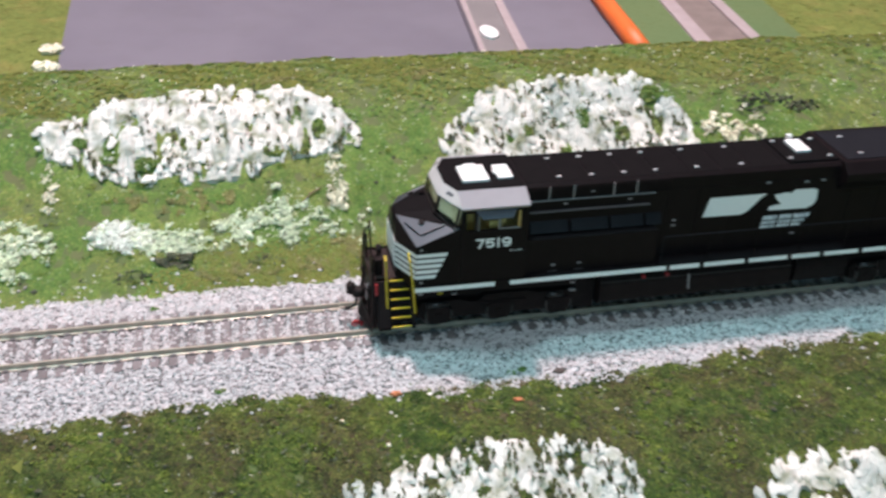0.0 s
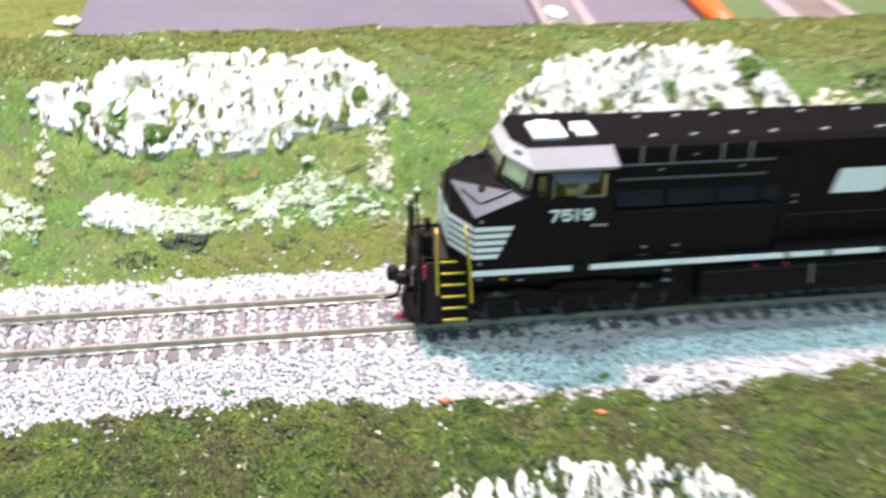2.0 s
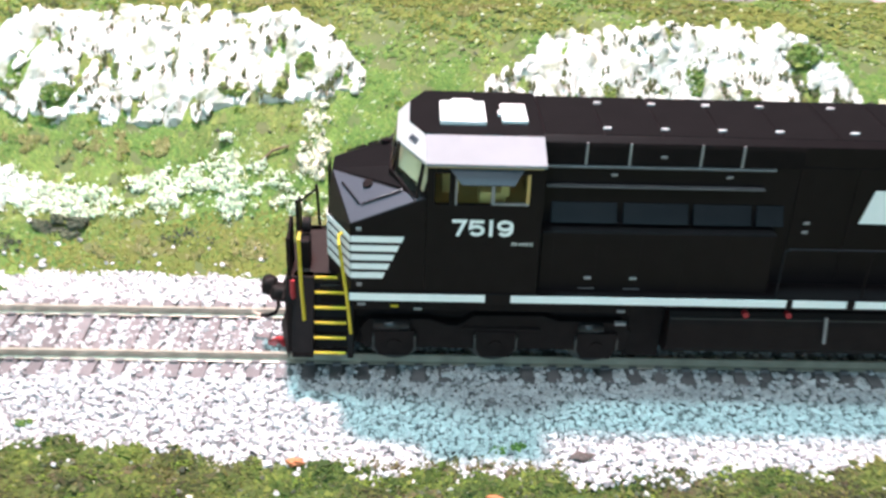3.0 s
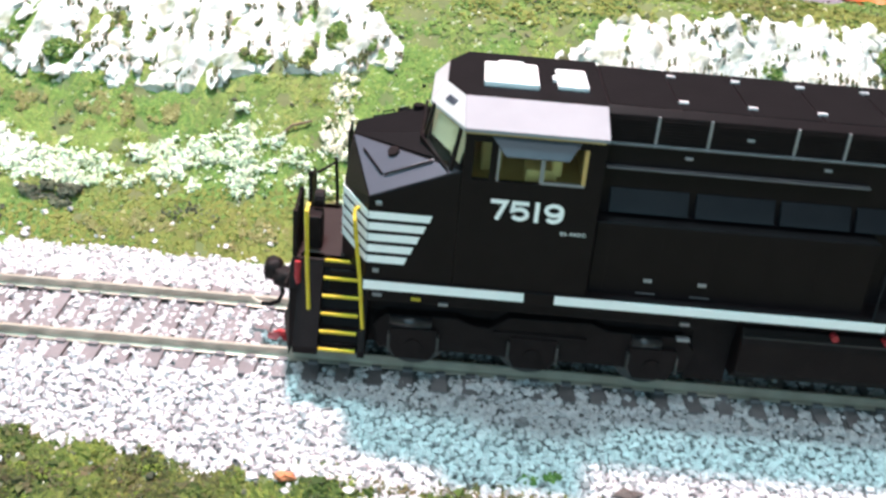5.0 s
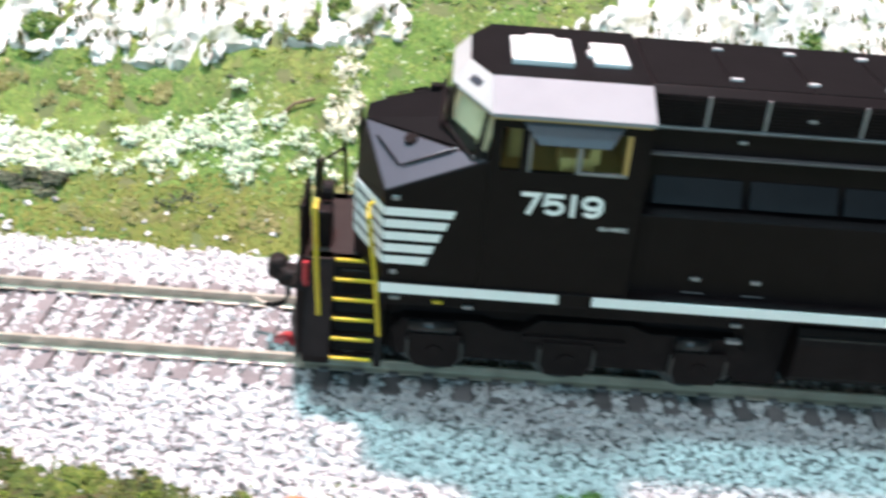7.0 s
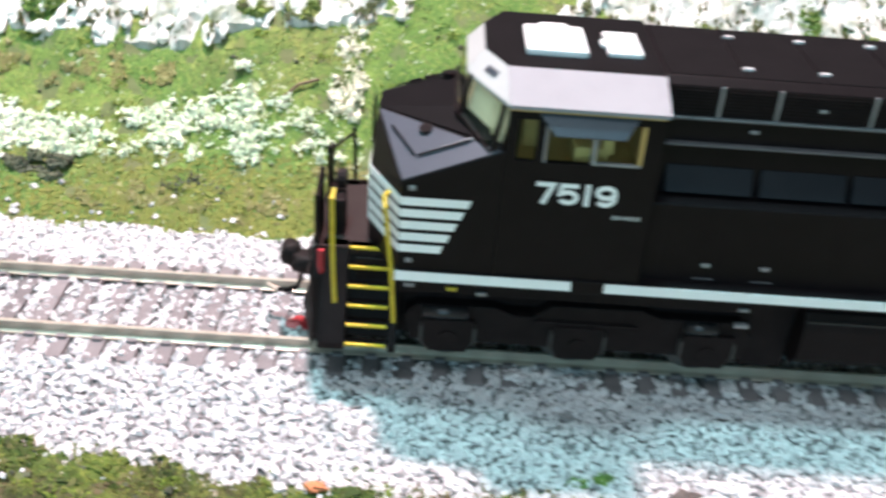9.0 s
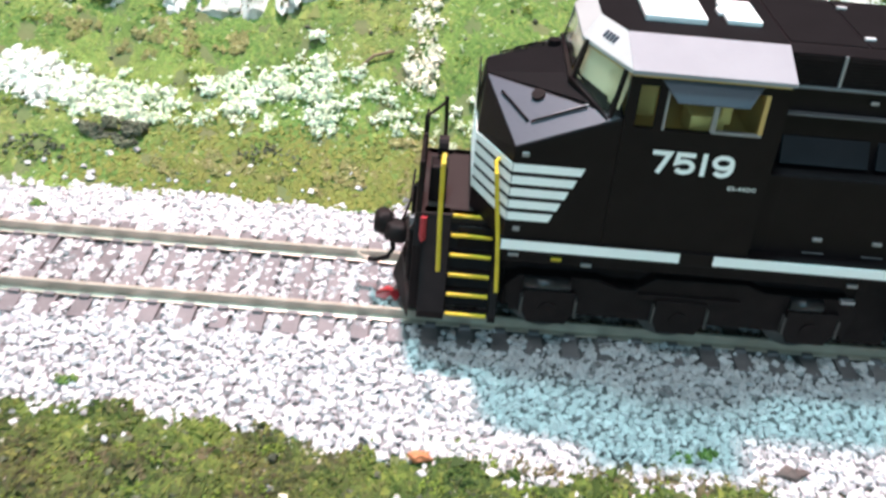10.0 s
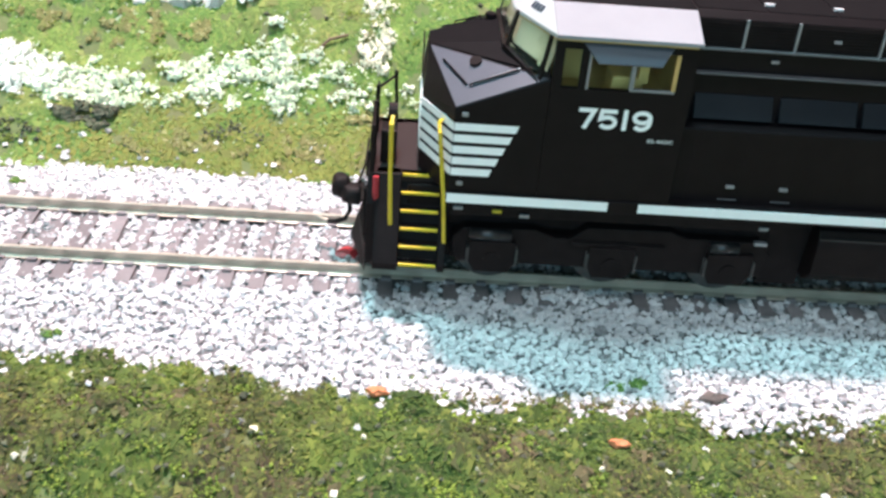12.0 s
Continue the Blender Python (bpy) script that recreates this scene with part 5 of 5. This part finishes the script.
def lobe(x, y, z, rx, ry, rz, seed):
    """A rounded casting, a little uneven."""
    b = bmesh.new()
    bmesh.ops.create_icosphere(b, subdivisions=3, radius=1)
    for v in b.verts:
        p = v.co * (1 + 0.22 * noise.noise(v.co * 1.6 + Vector((seed, 0, 0))))
        v.co = Vector((x + max(-0.86, min(0.86, p.x)) * rx, y + max(-0.86, min(0.86, p.y)) * ry, z + max(-0.8, min(0.8, p.z)) * rz))
    return b


part("coupler", lobe(-1.58, -0.06, 1.0, 0.25, 0.24, 0.21, 2.0), METAL, loco, "black knuckle coupler", smooth=True)
part("shank", box(-1.55, -1.1, -0.11, 0.11, 0.94, 1.16, 0.03), METAL, loco)
part("knuckle", lobe(-1.82, 0.08, 1.08, 0.19, 0.22, 0.25, 5.0), METAL, loco, "black coupler knuckle", smooth=True)
part("trip_pin", tube([(-1.66, 0.0, 0.90), (-1.64, 0.0, 0.60), (-1.72, 0.02, 0.42), (-1.90, 0.06, 0.32), (-2.05, 0.10, 0.30)], 0.045, 8), METAL, loco, "curved dark uncoupling pin")
part("trip_pin_end", tube([(-2.03, 0.10, 0.30), (-2.14, 0.12, 0.31), (-2.26, 0.16, 0.36)], 0.045, 8), RAIL, loco, "bright pin end")
for y, mat, lab in ((-0.80, METAL, "dark air hose"), (0.62, METAL, "dark air hose"), (-0.45, SILVER, "pale hose end")):
    z_low = 0.45 if mat is METAL else 0.95
    part("air_hose", tube([(-1.28, y, 1.58), (-1.34, y, 1.52), (-1.35, y, 1.2), (-1.34, y + 0.03, z_low)], 0.045, 8), mat, loco, lab)
part("brake_cock", tube([(-1.14, -1.2, 1.5), (-1.16, -1.30, 1.72), (-1.16, -1.26, 2.0)], 0.055, 8), RED, loco, "red brake cock")
part("uncoupling_lever", tube([(-1.38, -1.2, 1.5), (-1.40, -0.3, 1.42), (-1.5, 0.0, 1.2), (-1.40, 0.3, 1.42), (-1.38, 1.2, 1.5)], 0.022, 6), METAL, loco, "dark uncoupling lever")
tagged(part("red_flake", solid([(-2.0, -0.25, -0.22), (-1.5, -0.38, -0.22), (-1.36, -0.05, -0.22), (-1.7, 0.1, -0.22), (-1.66, -0.15, -0.14)], [(0, 1, 4), (1, 2, 4), (2, 3, 4), (3, 0, 4), (0, 3, 2, 1)]), RED),
       "small red scrap lying between the rails", "scrap")

# ---------------------------------------------------------------- small loose things
def clump(name, label, category, mat, spots, n, size):
    places = np.concatenate([patch(n, *s) for s in spots])
    tagged(scatter(name, places, rng.gamma(4.0, size / 4, len(places)) + 0.02, (OCTA_V, OCTA_F), mat, rng, (1.2, 1, 0.9), 0.45), label, category, kind="stuff")


clump("brush_pile", "dark charred brush pile beside the ballast", "brush", TWIG, [(-8.15, 4.3, 0.22, 0.12, 0.08), (-7.8, 4.5, 0.14, 0.12, 0.16), (-7.3, 4.4, 0.26, 0.16, 0.14), (-7.65, 4.15, 0.5, 0.12, 0.04)], 75, 0.04)
clump("brush_pile", "dark twiggy scrap on the bank", "brush", TWIG, [(18.0, 9.2, 1.1, 0.3, 0.05), (19.2, 8.8, 0.8, 0.3, 0.05), (16.9, 9.0, 0.7, 0.5, 0.04)], 70, 0.045)
clump("brush_pile", "brown and black scrub low on the bank", "brush", TWIG, [(-4.4, 4.0, 0.7, 0.25, 0.02)], 70, 0.02)
clump("brush_pile", "grey green scrub along the ballast", "brush", TWIG, [(-9.2, 3.7, 0.7, 0.25, 0.02)], 70, 0.02)
zs = ground_z(-2.6, 6.3)
tagged(part("stick", tube([(-2.85, 6.0, ground_z(-2.85, 6.0) + 0.08), (-2.55, 6.25, zs + 0.14), (-2.15, 6.55, ground_z(-2.15, 6.55) + 0.12)], 0.035, 6), STICK), "short dry stick lying on the bank", "stick")
for cx, cy, r, mat, lab, name in ((-0.95, -3.72, 0.17, LEAF, "orange leaf flake at the edge of the ballast", "leaf"), (2.78, -4.62, 0.16, LEAF, "brown orange leaf flake in the turf", "leaf"),
                                  (4.55, -3.42, 0.22, STONE_DARK, "dark stone on the pale ballast", "stone_chip")):
    b = bmesh.new()
    bmesh.ops.create_icosphere(b, subdivisions=2, radius=1)
    for v in b.verts:
        k = 1 + 0.75 * noise.noise(v.co * 2.2 + Vector((cx, cy, 0)))
        v.co = Vector((cx + v.co.x * r * k, cy + v.co.y * r * 0.6 * k, ground_z(cx, cy) + 0.15 + v.co.z * r * 0.4 * k))
    tagged(part(name, b, mat), lab, "leaf" if mat is LEAF else "stone")
for cx, cy, r in ((-2.42, -3.85, 0.13), (-3.75, -4.65, 0.12), (-6.2, -3.9, 0.08), (5.9, -5.2, 0.09), (0.1, -3.95, 0.12), (-8.45, 4.38, 0.11)):
    b = bmesh.new()
    bmesh.ops.create_icosphere(b, subdivisions=1, radius=1)
    for v in b.verts:
        k = 1 + 0.3 * noise.noise(v.co * 2 + Vector((cx, cy, 3)))
        v.co = Vector((cx + v.co.x * r * k, cy + v.co.y * r * 0.8 * k, ground_z(cx, cy) + 0.1 + v.co.z * r * 0.6 * k))
    tagged(part("pebble", b, PLASTER), "small white pebble in the turf", "pebble", "pebbles")
for cx, cy in ((-8.4, 1.9), (-6.3, -2.75), (2.95, -3.3), (3.34, -3.2)):
    pls = patch(26, cx, cy, 0.16, 0.1, 0.0)
    pls[:, 2] = np.interp(pls[:, 1], [-3.5, -1.75, 1.75], [-0.62, -0.27, -0.27]) + rng.uniform(0, 0.05, len(pls))
    tagged(scatter("weed_tuft", pls, rng.uniform(0.03, 0.06, len(pls)), (OCTA_V, OCTA_F), TURF, rng), "tiny green weed tuft in the ballast", "weed", "weeds in the ballast")

# ---------------------------------------------------------------- room round the layout
def room_box(name, x0, x1, y0, y1, z0, z1, mat, label, category):
    return tagged(part(name, box(x0, x1, y0, y1, z0, z1), mat), label, category, kind="structure")


room_box("floor", -320, 320, -260, 420, -112, -100, FLOORBOARD, "plain brown room floor", "floor")
room_box("ceiling", -320, 320, -260, 420, 150, 160, WALLPAINT, "plain pale room ceiling", "ceiling")
room_box("wall_north", -320, 320, 410, 420, -100, 150, WALLPAINT, "plain pale room wall", "wall")
room_box("wall_east", 310, 320, -250, 410, -100, 150, WALLPAINT, "plain pale room wall", "wall")
room_box("wall_west", -320, -310, -250, 410, -100, 150, WALLPAINT, "plain pale room wall", "wall")
wall_s = box(-310, -130, -260, -250, -100, 150)
box(50, 310, -260, -250, -100, 150, 0.0, wall_s)
box(-130, 50, -260, -250, -100, 5, 0.0, wall_s)
box(-130, 50, -260, -250, 140, 150, 0.0, wall_s)
tagged(part("wall_south", wall_s, WALLPAINT), "plain pale room wall with an opening for the assumed window", "wall", kind="structure")
# The long panel is the housing of the added fill, not a known light.
for (lx, ly, lz), lab in ((COOL_LAMP, "cool white square ceiling light over the layout"), (WARM_LAMP, "warm white square ceiling light over the layout"),
                          (PANEL_FILL, "long white ceiling panel added unseen as fill light behind the viewer")):
    lx, ly = lx * 100, ly * 100
    hw, hd = (57, 27) if lab.startswith("long") else (11, 9)
    lamp = thing("ceiling_light", (lx, ly, 146), lab, "lamp", "ceiling lights")
    part("housing", box(lx - hw, lx + hw, ly - hd, ly + hd, 144, 150, 0.6), HATCH_WHITE, lamp)
    part("diffuser", box(lx - hw + 2, lx + hw - 2, ly - hd + 2, ly + hd - 2, 143.3, 144, 0.1), DIFFUSER, lamp)
